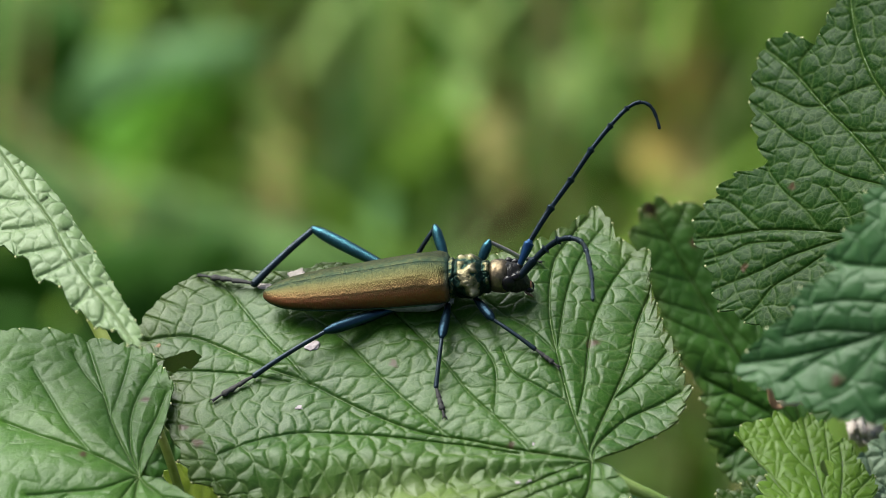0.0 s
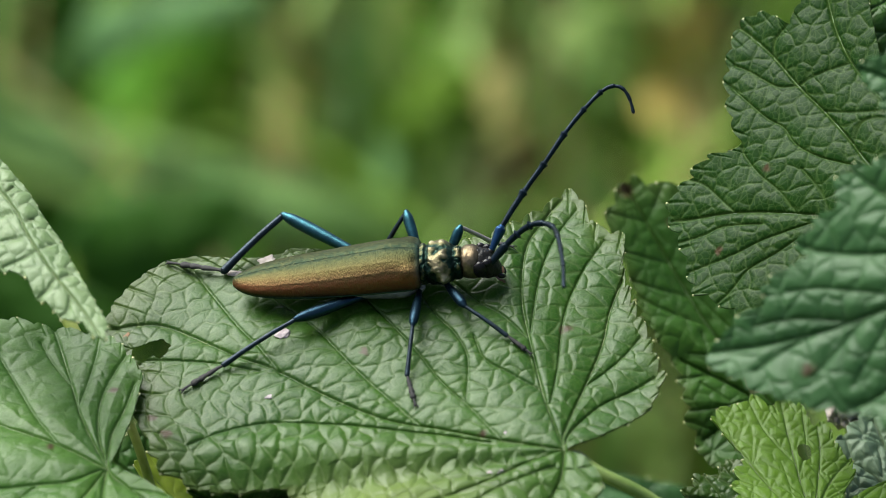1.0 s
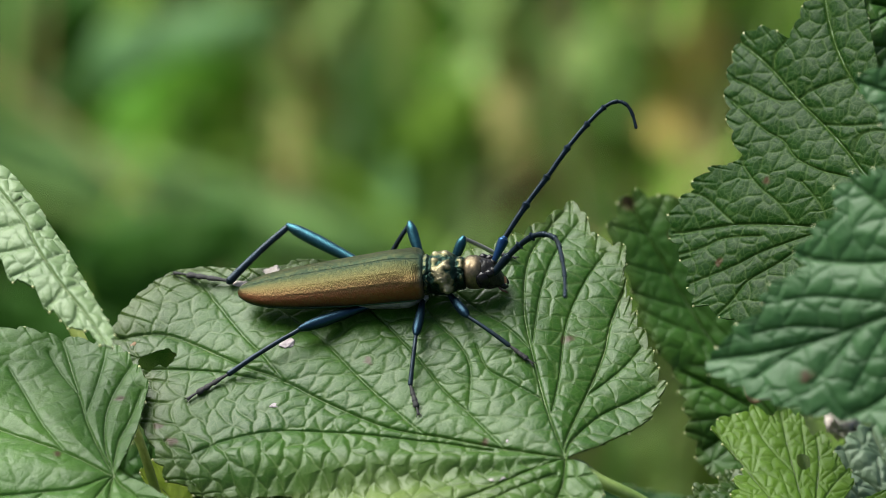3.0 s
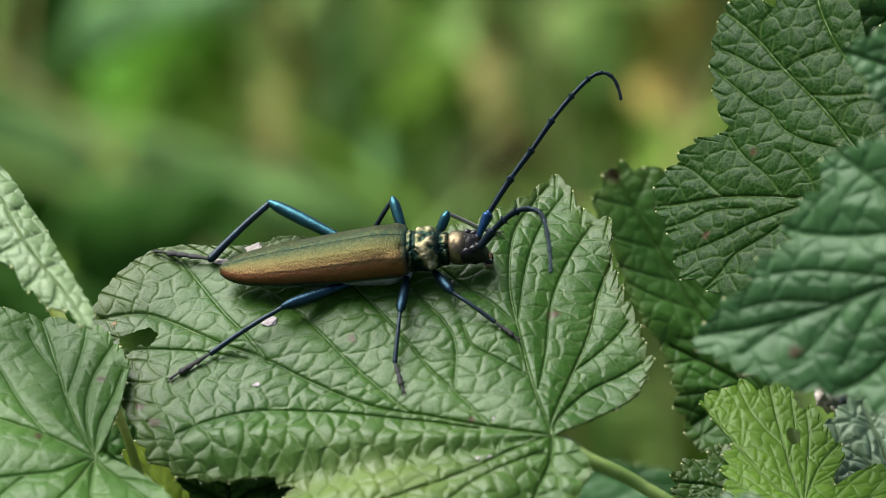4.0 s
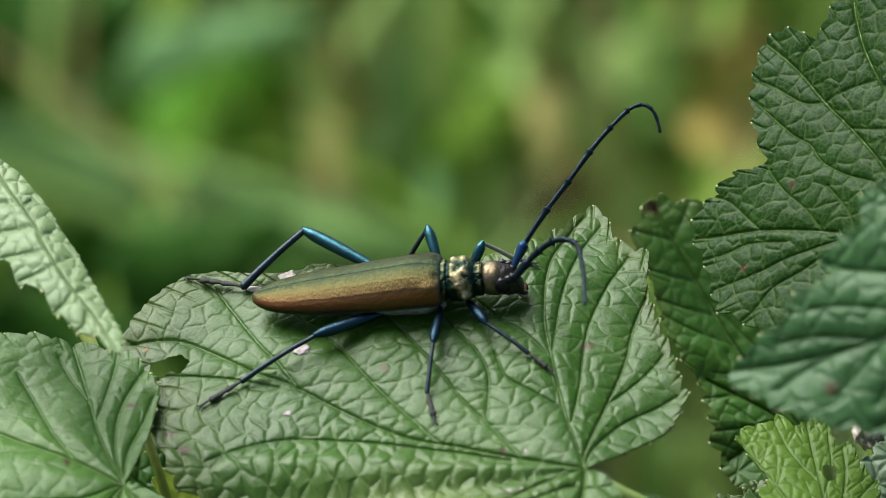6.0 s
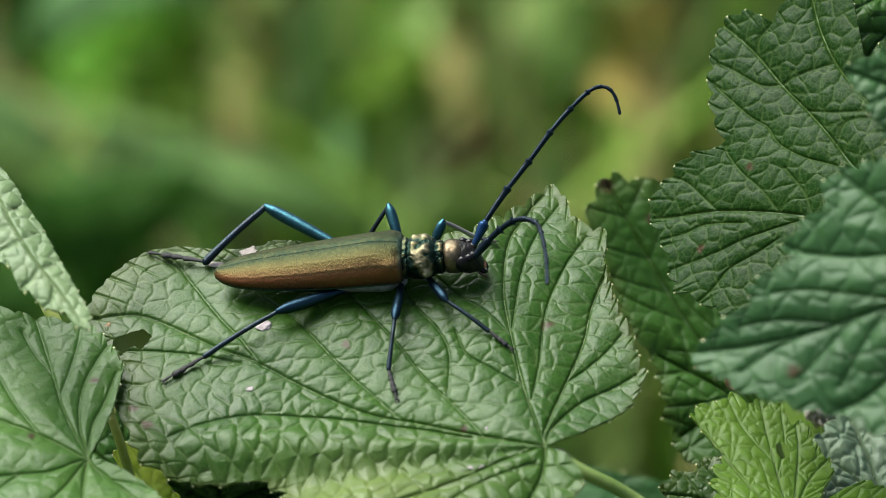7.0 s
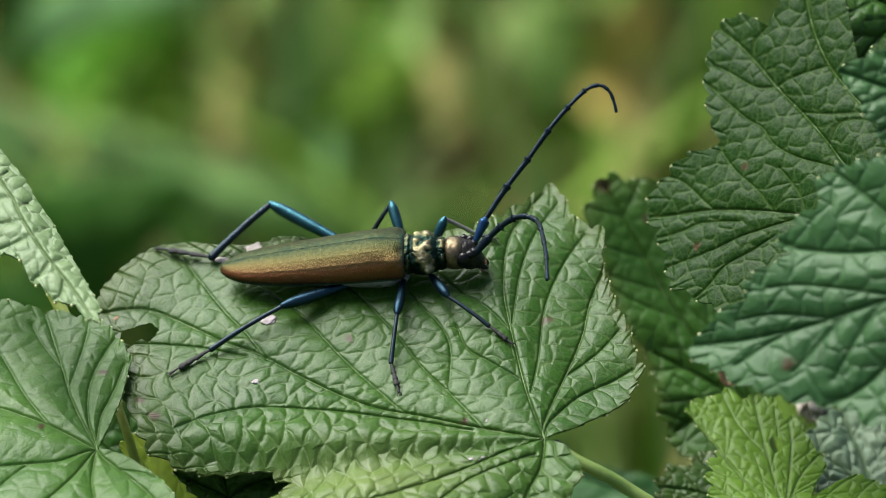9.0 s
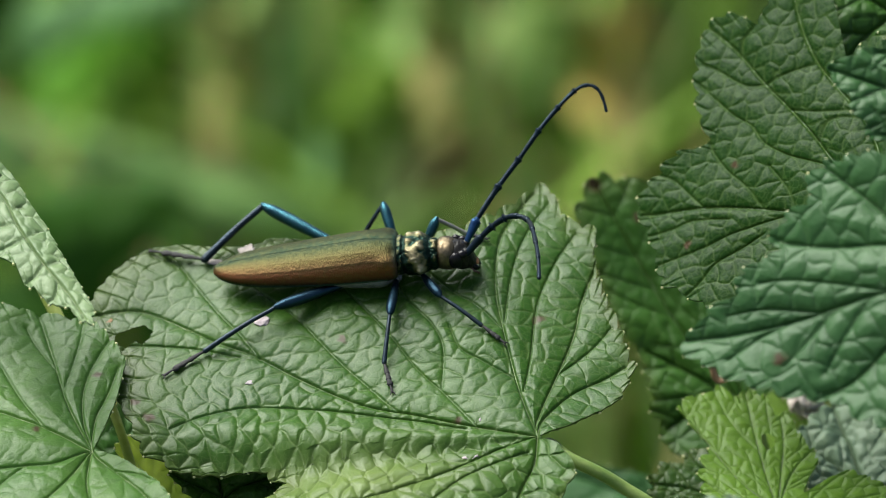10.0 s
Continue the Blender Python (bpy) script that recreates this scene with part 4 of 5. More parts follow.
def woody_shoot(fork, foot, label):
    thing = tagged(new("currant_branch"), label, "branch", "branches of the currant bush")
    thing.location = (*foot, -0.5)
    top = Vector(fork) - thing.location
    pts = [(0, 0, -0.02), (top.x * 0.2, top.y * 0.5 + 0.01, 0.12), (top.x * 0.7, top.y * 0.8, 0.28), tuple(top)]
    v, f = tube(pts, [0.006, 0.005, 0.004, 0.0028], 14, 10)
    part("stem", mesh_of("stem", v, f, BARK), thing)
    v, f = blob(tuple(top), (0.0034, 0.0034, 0.003), 0.5, 2.0)
    part("bud_scar", mesh_of("bud_scar", v, f, BARK), thing)
    return thing


woody_shoot(RIGHT_FORK, (0.10, 0.03), "brown woody currant branch rising from the ground")
woody_shoot(LEFT_FORK, (-0.09, 0.05), "brown woody currant branch rising from the ground")
shoot = tagged(new("green_shoot"), "yellow-green young shoot between the leaves", "shoot")
shoot.location = LEFT_FORK
pts = [Vector(q) - shoot.location for q in ((-0.0415, 0.0063, -0.0052), (-0.0386, 0.0027, -0.0098), (-0.0350, -0.0020, -0.0144), (-0.0323, -0.0046, -0.0171),
                                           (-0.0295, -0.0099, -0.0229), (-0.0265, -0.0120, -0.036), (-0.031, -0.004, -0.055), LEFT_FORK)]
v, f = tube([tuple(q) for q in pts], [0.0006, 0.0007, 0.0006, 0.0005, 0.0005, 0.0006, 0.0009, 0.0012], 12, 8)
part("stem", mesh_of("stem", v, f, STALK_YELLOW), shoot)


# ---- the beetle ----
bx, bz = Vector((0.9914, -0.0533, 0.1195)).normalized(), Vector((-0.1306, -0.3392, 0.9316)).normalized()
by = bz.cross(bx)
beetle_pose = Matrix((bx, by, bz)).transposed().to_4x4()
beetle_pose.translation = Vector((-2.2142, 2.4626, -5.5522)) * MM


def body_loft(sections, sides=40, power=2.0):
    """A closed skin over cross-sections (x, y, z, half width, half height), in millimetres."""
    sec = smooth_line(sections, 6)
    verts, faces = [], []
    for x, y, z, w, h in sec:
        for k in range(sides):
            a = 2 * math.pi * k / sides
            c, s = math.cos(a), math.sin(a)
            e = 2 / power
            verts.append((x, y + max(w, 0.02) * math.copysign(abs(c) ** e, c), z + max(h, 0.02) * math.copysign(abs(s) ** e, s)))
    for i in range(len(sec) - 1):
        for k in range(sides):
            a, b = i * sides + k, i * sides + (k + 1) % sides
            faces.append((a, a + sides, b + sides, b))
    faces.append(tuple(range(sides)))
    faces.append(tuple(range(len(verts) - 1, len(verts) - sides - 1, -1)))
    return np.array(verts), faces


def wing_case(side):
    """One elytron: a domed shell from the seam round to the flank, tapering to a rounded end, with two faint lengthwise ridges."""
    rows, cols = 260, 110
    stations = np.array([(-0.13, 2.62, 1.80, 2.74), (-0.25, 2.86, 2.0, 2.76), (-0.55, 3.0, 2.12, 2.78), (-1.2, 3.05, 2.2, 2.8), (-3.2, 3.12, 2.3, 2.85), (-6, 3.15, 2.1, 2.76), (-10, 3.0, 1.75, 2.66),
                         (-13.5, 2.7, 1.45, 2.56), (-16.5, 2.15, 1.1, 2.46), (-18.3, 1.25, 0.75, 2.38), (-19.1, 0.45, 0.5, 2.35), (-19.25, 0.1, 0.2, 2.3)])
    line = smooth_line(stations, 12)
    u = np.linspace(0, len(line) - 1, rows)
    line = np.column_stack([np.interp(u, np.arange(len(line)), line[:, k]) for k in range(4)])
    verts, across, front = [], [], []
    for i, (x, w, h, z) in enumerate(line):
        for k in range(cols):
            t = k / (cols - 1)
            a = radians(90 - 108 * t)
            c, s = math.cos(a), math.sin(a)
            ridge = 0.02 * math.exp(-((t - 0.30) / 0.035) ** 2) + 0.03 * math.exp(-((t - 0.52) / 0.04) ** 2)
            ridge *= min(1, max(0, (x + 19) / 6)) * (0.4 + 0.6 * min(1, -min(x, 0) / 3))
            dip = -0.06 * math.exp(-(t / 0.045) ** 2) - 0.25 * math.exp(-((x + 0.35) / 0.5) ** 2) * math.exp(-((t - 0.28) / 0.12) ** 2)
            shoulder = 0.22 * math.exp(-((x + 1.2) / 0.8) ** 2) * math.exp(-((t - 0.55) / 0.16) ** 2)
            wrinkle = 0.02 * noise.noise(Vector((x * 1.3, t * 9, 3.0 * side))) + 0.008 * noise.fractal(Vector((x * 5.5, t * 26, 7.0 * side)), 0.8, 2.0, 3)
            g = 1 + (ridge + dip + shoulder + wrinkle) / 2.6
            e = 0.86
            narrow = 1.0 if side < 0 else 1 - 0.12 * min(1, max(0, -x / 9))
            yy = w * narrow * math.copysign(abs(c) ** e, c) * g
            verts.append((x, side * (0.015 + max(yy, 0.0)), z + h * math.copysign(abs(s) ** e, s) * g))
            # far case keeps the dark end; the flank's bright reflection is coloured nearside only
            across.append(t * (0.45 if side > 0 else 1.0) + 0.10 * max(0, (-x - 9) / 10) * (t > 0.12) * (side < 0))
            front.append(math.exp(-((x + 0.2) / 0.3) ** 2))
    faces = []
    for i in range(rows - 1):
        for k in range(cols - 1):
            a = i * cols + k
            q = (a, a + cols, a + cols + 1, a + 1)
            faces.append(q if side < 0 else q[::-1])
    me = mesh_of("elytron", np.array(verts) * MM, faces, ELYTRON)
    at = me.attributes.new("across", "FLOAT", "POINT")
    at.data.foreach_set("value", np.array(across, dtype=np.float32))
    at = me.attributes.new("front", "FLOAT", "POINT")
    at.data.foreach_set("value", np.array(front, dtype=np.float32))
    return me


def knobbly(verts, knobs, grain, seed):
    """Raises rounded knobs (x, y, z, size, rise) on a skin and roughens it."""
    out, rise = [], []
    for v in verts:
        p = Vector(v)
        n = Vector((0, p.y, p.z - 2.8))
        n = n.normalized() if n.length > 1e-6 else Vector((1, 0, 0))
        lift = 0.7 * grain * noise.fractal(p * 1.5 + Vector((seed, 0, 0)), 0.7, 2.0, 4)
        lift -= 0.6 * grain * math.exp(-(noise.noise(p * 0.8 + Vector((0, seed, 2.0))) / 0.05) ** 2)
        for x, y, z, size, up in knobs:
            lift += up * math.exp(-((p.x - x) ** 2 + (p.y - y) ** 2 + (p.z - z) ** 2) / size ** 2)
        out.append(p + n * lift)
        rise.append(lift)
    return np.array(out), np.array(rise, dtype=np.float32)


def mm_mesh(name, vf, mat):
    return mesh_of(name, np.array(vf[0]) * MM, vf[1], mat)


def over_leaf(q, gap):
    """The point q of the beetle's space, set down on the leaf that it stands on."""
    leaf_m = on_leaf(LEAF_MAIN["at"], LEAF_MAIN["normal"])
    w = leaf_m.inverted() @ (beetle_pose @ (Vector(q) * MM)) / MM
    h, _, _ = main_height(np.array([[w.x, w.y]]))
    w.z = h[0] + gap
    return tuple((beetle_pose.inverted() @ (leaf_m @ (w * MM))) / MM)


def beetle_leg(beetle, hip, knee, ankle, tip, thick, label, shin_size=1.0, shin_mat=LEG_DARK, thigh_mat=LEG_BLUE):
    """Femur with tibia and a segmented foot under it, joints in millimetres."""
    ankle, tip = over_leaf(ankle, 0.6), over_leaf(tip, 0.3)
    hip, knee, ankle, tip = (np.array(q, float) for q in (hip, knee, ankle, tip))
    along = knee - hip
    pts = [hip + along * t for t in (0, 0.12, 0.35, 0.65, 0.88, 1.0)]
    rad = [thick * k for k in (0.5, 0.58, 0.85, 1.08, 1.02, 0.6)]
    femur = part("leg", mm_mesh("leg", tube(pts, rad, 14, 6), thigh_mat), beetle, label)
    hip_bone = joined([blob(hip + along * 0.01, (thick * 1.15, thick * 0.95, thick * 0.9), 0.5, hip[0]), blob(hip + along * 0.07, (thick * 0.8, thick * 0.75, thick * 0.75), 0.4, hip[1])])
    part("coxa", mm_mesh("coxa", hip_bone, BELLY), femur, "grey downy hip joint")
    shin = ankle - knee
    n = np.linalg.norm(shin)
    sag = np.array([0, 0, 0.02 * n])
    pts = [knee, knee + shin * 0.08, knee + shin * 0.35 + sag, knee + shin * 0.7 + sag, ankle - shin * 0.02, ankle]
    rad = [thick * shin_size * k for k in (0.38, 0.42, 0.45, 0.48, 0.55, 0.50)]
    part("tibia", mm_mesh("tibia", tube(pts, rad, 12, 6), shin_mat), femur)
    joint = tube([knee - shin / n * 0.12, knee, knee + shin / n * 0.15], [thick * 0.3, thick * 0.56, thick * 0.4], 12, 4)
    part("knee_joint", mm_mesh("knee_joint", joint, BLACK_SHINE), femur)
    foot = tip - ankle
    if np.linalg.norm(foot) > 0:
        pieces = []
        for a, b, w in ((0.0, 0.36, 0.75), (0.33, 0.56, 0.85), (0.53, 0.72, 0.95), (0.70, 1.0, 0.45)):
            p, q = ankle + foot * a, ankle + foot * b
            lift = np.array([0, 0, 0.06])
            pieces.append(tube([p, (p + q) / 2 + lift, q], [thick * 0.36 * w, thick * 0.52 * w, thick * 0.76 * w], 10, 4, 0.7))
        d = foot / np.linalg.norm(foot)
        sidev = np.cross(d, (0, 0, 1))
        for sgn in (1, -1):
            c = tip + sgn * sidev * 0.08
            pieces.append(tube([c, c + d * 0.22 + sgn * sidev * 0.14, c + d * 0.38 + sgn * sidev * 0.12 - np.array([0, 0, 0.12])], [0.07, 0.05, 0.02], 8, 4))
        part("tarsus", mm_mesh("tarsus", joined(pieces), TARSUS), femur, "dusty segmented foot with claws")
    return femur


def antenna(beetle, points, thick, label, base_mat, club):
    """Blue base joint that carries slender club-ended joints. Its own space starts at the socket."""
    p = np.array(points, float)
    base = p[0]
    q = p - base
    along = q[1]
    pts = [along * t for t in (0, 0.15, 0.45, 0.75, 0.95, 1.0)]
    scape = part("antenna", mm_mesh("antenna", tube(pts, [thick * k for k in ((0.75, 0.85, 1.05, 1.3, 1.3, 0.9) if club > 4 else (0.8, 0.85, 0.9, 1.0, 1.0, 0.8))], 14, 5), base_mat), beetle, label, pose(*(base * MM)))
    for i in range(1, len(q) - 1):
        a, b = q[i], q[i + 1]
        t = thick * (1.0 - 0.055 * i)
        before, after = q[i - 1], q[min(i + 2, len(q) - 1)]
        m = (a + b) / 2 + 0.06 * ((a - before) - (after - b))
        pts = [a, a + (m - a) * 0.4, m, m + (b - m) * 0.7, b - (b - m) * 0.08, b]
        rad = [t * k for k in (0.68, 0.72, 0.78, 0.86, 1.24 if i < club else 0.86, 0.82)]
        part("antenna_joint", mm_mesh("antenna_joint", tube(pts, rad, 12, 4), FEELER), scape)
    return scape


def longhorn_beetle(pose_m):
    beetle = tagged(new("longhorn_beetle"), "metallic bronze-green longhorn beetle with blue legs on a leaf", "beetle")
    beetle.matrix_world = pose_m
    lean = pose(0, 0, 2.7 * MM) @ pose(0, 0, 0, -11, 0, 0) @ pose(0, 0, -2.7 * MM)
    for side in (-1, 1):
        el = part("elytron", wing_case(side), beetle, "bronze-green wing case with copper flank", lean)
        edge = [(-1.0, side * 2.98, 1.95), (-3, side * 3.05, 1.95), (-6, side * 3.08, 1.93), (-10, side * 2.93, 1.9), (-13.5, side * 2.62, 1.9), (-16.5, side * 2.06, 1.95), (-18.3, side * 1.2, 2.05), (-19.05, side * 0.4, 2.2)]
        part("edge", mm_mesh("edge", tube(edge, [0.10] * 8, 8, 6), RIM), el, "thin dark green rim of the wing case")
        sh = el.modifiers.new("shell", "SOLIDIFY")
        sh.thickness, sh.offset = 0.00018, 0
    shield = [(0.05, 0, 4.3, 0.5, 0.16), (-0.4, 0, 4.6, 0.55, 0.16), (-1.0, 0, 4.8, 0.32, 0.12), (-1.5, 0, 4.88, 0.05, 0.04)]
    part("scutellum", mm_mesh("scutellum", body_loft(shield, 18), RIM), beetle, "", lean)
    belly = [(1.0, 0, 2.3, 1.0, 1.0), (0.1, 0, 2.2, 1.9, 1.3), (-0.7, 0, 1.9, 2.5, 1.5), (-2.0, 0, 1.62, 2.95, 1.72), (-5.5, 0, 1.72, 2.9, 1.55), (-10, 0, 2.15, 2.5, 1.15), (-15, 0, 2.25, 1.9, 0.85),
             (-18, 0, 2.3, 1.0, 0.5), (-18.8, 0, 2.3, 0.2, 0.15)]
    v, f = body_loft(belly, 44)
    v = np.array([(x, y, z + 0.05 * math.sin(x * 3.0) * (x < -6)) for x, y, z in v])
    part("abdomen", mm_mesh("abdomen", (v, f), BELLY), beetle, "grey downy underside", lean)
    thorax = [(-0.4, 0, 2.7, 1.75, 1.4), (-0.15, 0, 2.75, 2.05, 1.62), (0.3, 0, 2.8, 2.08, 1.66), (0.55, 0, 2.8, 1.95, 1.56), (1.2, 0, 2.8, 2.1, 1.64), (2.2, 0, 2.8, 2.15, 1.66), (3.0, 0, 2.75, 1.85, 1.52),
              (3.45, 0, 2.7, 1.6, 1.38), (3.75, 0, 2.7, 1.66, 1.42), (4.0, 0, 2.65, 1.5, 1.3), (4.15, 0, 2.6, 1.1, 1.0)]
    v, f = body_loft([(x, y, z, w * 1.13, h * 1.13) for x, y, z, w, h in thorax], 150)
    # raised plates (x, y, z, size, rise), then pits
    plates = [(1.75, -1.6, 3.85, 1.05, 0.30), (1.75, 1.6, 3.85, 1.05, 0.30), (2.3, -0.75, 4.45, 0.55, 0.26), (2.3, 0.75, 4.45, 0.55, 0.26), (1.1, 0.0, 4.6, 0.5, 0.18),
              (2.4, -2.35, 2.55, 0.5, 0.55), (2.4, 2.35, 2.55, 0.5, 0.55), (1.0, -1.1, 4.3, 0.3, 0.22), (1.0, 1.1, 4.3, 0.3, 0.22)]
    pits = [(2.25, -1.35, 4.2, 0.25, -0.24), (1.3, -2.3, 3.0, 0.35, -0.2), (2.9, -1.4, 3.8, 0.3, -0.2), (1.35, -0.75, 4.5, 0.25, -0.2), (2.0, 0, 4.6, 0.3, -0.2)]
    v, rise = knobbly(v, plates + pits, 0.2, 1.0)
    for i, (x, y, z) in enumerate(v):
        ring = math.exp(-((x - 0.62) / 0.16) ** 2) + math.exp(-((x - 3.25) / 0.16) ** 2)
        # collar rims coloured lighter, ring grooves coloured as if in shade
        rise[i] += 0.13 * math.exp(-((x - 3.75) / 0.16) ** 2) + 0.11 * math.exp(-((x - 0.1) / 0.2) ** 2) - 0.14 * ring - 0.06
        v[i] -= np.array([0, y, z - 2.8]) * 0.05 * ring
    me = mm_mesh("pronotum", (v, f), PRONOTUM)
    at = me.attributes.new("rise", "FLOAT", "POINT")
    at.data.foreach_set("value", np.clip(0.47 + 1.5 * rise, 0, 1))
    part("pronotum", me, beetle, "knobbly golden green neck shield", lean)
    skull = [(3.9, 0, 2.6, 1.15, 1.1), (4.3, 0, 2.7, 1.5, 1.5), (4.9, 0, 2.7, 1.62, 1.62), (5.4, 0, 2.65, 1.6, 1.6), (5.8, 0, 2.55, 1.4, 1.42), (6.0, 0, 2.5, 1.1, 1.15)]
    v, f = body_loft([(x, y, z, w * 1.06, h * 1.08) for x, y, z, w, h in skull], 56)
    knobs = [(6.6, -0.8, 3.4, 0.45, 0.32), (6.6, 0.8, 3.4, 0.45, 0.32), (6.4, 0, 3.7, 0.35, -0.18), (7.4, 0, 2.4, 0.4, 0.12), (5.2, 0, 3.9, 0.5, -0.08)]
    head = part("head", mm_mesh("head", (knobbly(v, knobs, 0.06, 5.0)[0], f), HEAD), beetle, "bronze head bent downwards", lean)
    muzzle = [(5.2, 0, 2.55, 1.3, 1.3), (5.6, 0, 2.55, 1.55, 1.55), (6.1, 0, 2.45, 1.58, 1.55), (6.6, 0, 2.36, 1.5, 1.44), (7.1, 0, 2.1, 1.32, 1.2), (7.45, 0, 1.8, 1.1, 0.98), (7.75, 0, 1.55, 0.85, 0.7), (7.95, 0, 1.4, 0.5, 0.35)]
    v, f = body_loft(muzzle, 48)
    knobs = [(7.0, -0.8, 3.1, 0.4, 0.25), (7.0, 0.8, 3.1, 0.4, 0.25), (7.2, 0, 3.1, 0.3, -0.25), (7.8, -0.5, 2.1, 0.3, 0.15), (7.8, 0.5, 2.1, 0.3, 0.15)]
    part("face", mm_mesh("face", (knobbly(v, knobs, 0.2, 8.0)[0], f), FACE), head, "dark wrinkled face")
    for side in (-1, 1):
        part("eye", mm_mesh("eye", joined([blob((5.95, side * 1.55, 2.75), (0.72, 0.52, 0.95), 0.1), blob((6.65, side * 1.25, 3.3), (0.5, 0.42, 0.42), 0.1)]), BLACK_SHINE), head, "glossy black eye")
        jaw = tube([(7.4, side * 0.6, 1.45), (7.85, side * 0.66, 1.1), (8.15, side * 0.38, 0.85), (8.22, side * 0.08, 0.75)], [0.30, 0.28, 0.17, 0.05], 12, 5)
        part("mandible", mm_mesh("mandible", jaw, BLACK_SHINE), head)
        feel = tube([(7.3, side * 0.85, 1.3), (7.65, side * 1.1, 1.0), (7.95, side * 1.0, 0.75), (8.1, side * 0.9, 0.5)], [0.1, 0.11, 0.12, 0.13], 10, 5)
        part("palp", mm_mesh("palp", feel, PALP), head)
        part("antenna_socket", mm_mesh("antenna_socket", blob((7.0, side * 0.72, 3.25), (0.42, 0.36, 0.34), 0.2), FACE), head)
    lip = [(7.3, 0, 1.8, 0.6, 0.36), (7.75, 0, 1.6, 0.58, 0.3), (8.08, 0, 1.3, 0.46, 0.18), (8.16, 0, 1.2, 0.2, 0.08)]
    part("upper_lip", mm_mesh("upper_lip", body_loft(lip, 20), LIP), head, "orange-brown upper lip")

    # near thighs take the blue with shade put into its colour
    beetle_leg(beetle, (-4.6, -1.9, 1.5), (-12.7, -5.4, 2.2), (-20.1, -9.5, 1.0), (-24.1, -12.4, 0.5), 0.55, "long blue hind leg, near side, darkened in colour for shade", thigh_mat=LEG_BLUE_SHADE)
    beetle_leg(beetle, (-0.3, -1.8, 1.5), (-0.9, -7.3, 2.2), (-1.6, -12.5, 0.8), (-0.8, -16.0, 0.35), 0.47, "blue middle leg, near side, darkened in colour for shade", thigh_mat=LEG_BLUE_SHADE)
    beetle_leg(beetle, (2.1, -1.4, 1.6), (4.2, -5.1, 1.9), (8.3, -8.3, 0.7), (10.6, -10.2, 0.3), 0.46, "blue front leg, near side, darkened in colour for shade", thigh_mat=LEG_BLUE_SHADE)
    beetle_leg(beetle, (-4.6, 1.6, 1.6), (-14.4, 8.3, 2.8), (-20.6, 2.9, 1.0), (-26.5, 4.9, 0.5), 0.62, "long blue hind leg", 1.3)
    beetle_leg(beetle, (-0.3, 1.8, 1.6), (-1.6, 6.6, 3.6), (-3.9, 4.8, 0.9), (-4.9, 3.2, 0.4), 0.52, "blue middle leg")
    beetle_leg(beetle, (2.4, 1.4, 1.8), (4.0, 3.7, 3.9), (6.7, 4.2, 1.3), (8.9, 3.7, 0.5), 0.48, "blue front leg with pale bronze shin", shin_mat=PALE_SHIN)
    far = antenna(beetle, [(7.1, 0.9, 3.2), (8.3, 2.6, 4.5), (10.9, 5.7, 6.1), (13.2, 8.0, 7.4), (15.5, 10.5, 8.8), (17.7, 12.6, 9.8), (19.5, 14.1, 10.4), (20.8, 14.6, 10.5),
                           (21.8, 14.1, 10.3), (22.3, 13.1, 9.7), (22.5, 12.0, 9.1)], 0.41, "long upright blue-black antenna", SCAPE, 6)
    near = antenna(beetle, [(7.1, -0.75, 3.2), (8.7, 0.2, 4.5), (10.0, 0.7, 5.5), (11.4, 0.8, 6.5), (12.7, 0.3, 7.2), (13.8, -0.9, 7.8), (14.4, -3.5, 9.2), (14.8, -6.4, 10.3),
                            (15.1, -9.3, 11.3), (15.2, -12.6, 12.0)], 0.45, "drooping blue-black antenna bent forward", FEELER, 3)
    return beetle, far, near


beetle, far_antenna, near_antenna = longhorn_beetle(beetle_pose)


# ---- specks on the leaf ----
def speck(name, u, v, size, stretch, turn, mat, label, category):
    h, _, _ = main_height(np.array([[u, v]]))
    ob = tagged(new(name, mm_mesh(name, blob((0, 0, 0), (size * stretch, size, size * 0.16), 0.6, u), mat)), label, category)
    ob.matrix_world = on_leaf(LEAF_MAIN["at"], LEAF_MAIN["normal"]) @ pose(u * MM, v * MM, (h[0] + size * 0.15) * MM, 0, 0, turn)
    return ob


speck("skin_flake", -28.0, 17.3, 0.7, 1.0, 40, FLAKE, "small white flake stuck on the leaf", "flake")
speck("skin_flake", -29.1, 9.3, 0.3, 1.6, 20, FLAKE, "tiny white flake on the leaf", "flake")
speck("dry_crumb", -29.9, 27.4, 0.55, 1.5, 20, PAPERY, "pale pinkish dry crumb at the leaf edge", "crumb")
speck("dry_crumb", -33.3, 26.0, 0.4, 2.2, 170, PAPERY, "pale dry crumb under the hind foot", "crumb")
speck("dry_crumb", -44.0, 18.9, 0.25, 1.6, 60, DRY, "small dry crumb at the nibbled leaf edge", "crumb")
speck("larva", -5.8, 3.05, 0.17, 3.0, 100, FLAKE, "tiny white larva on the leaf", "larva")
speck("larva", -6.8, -2.2, 0.22, 3.4, 5, FLAKE, "small whitish larva in a leaf fold", "larva")


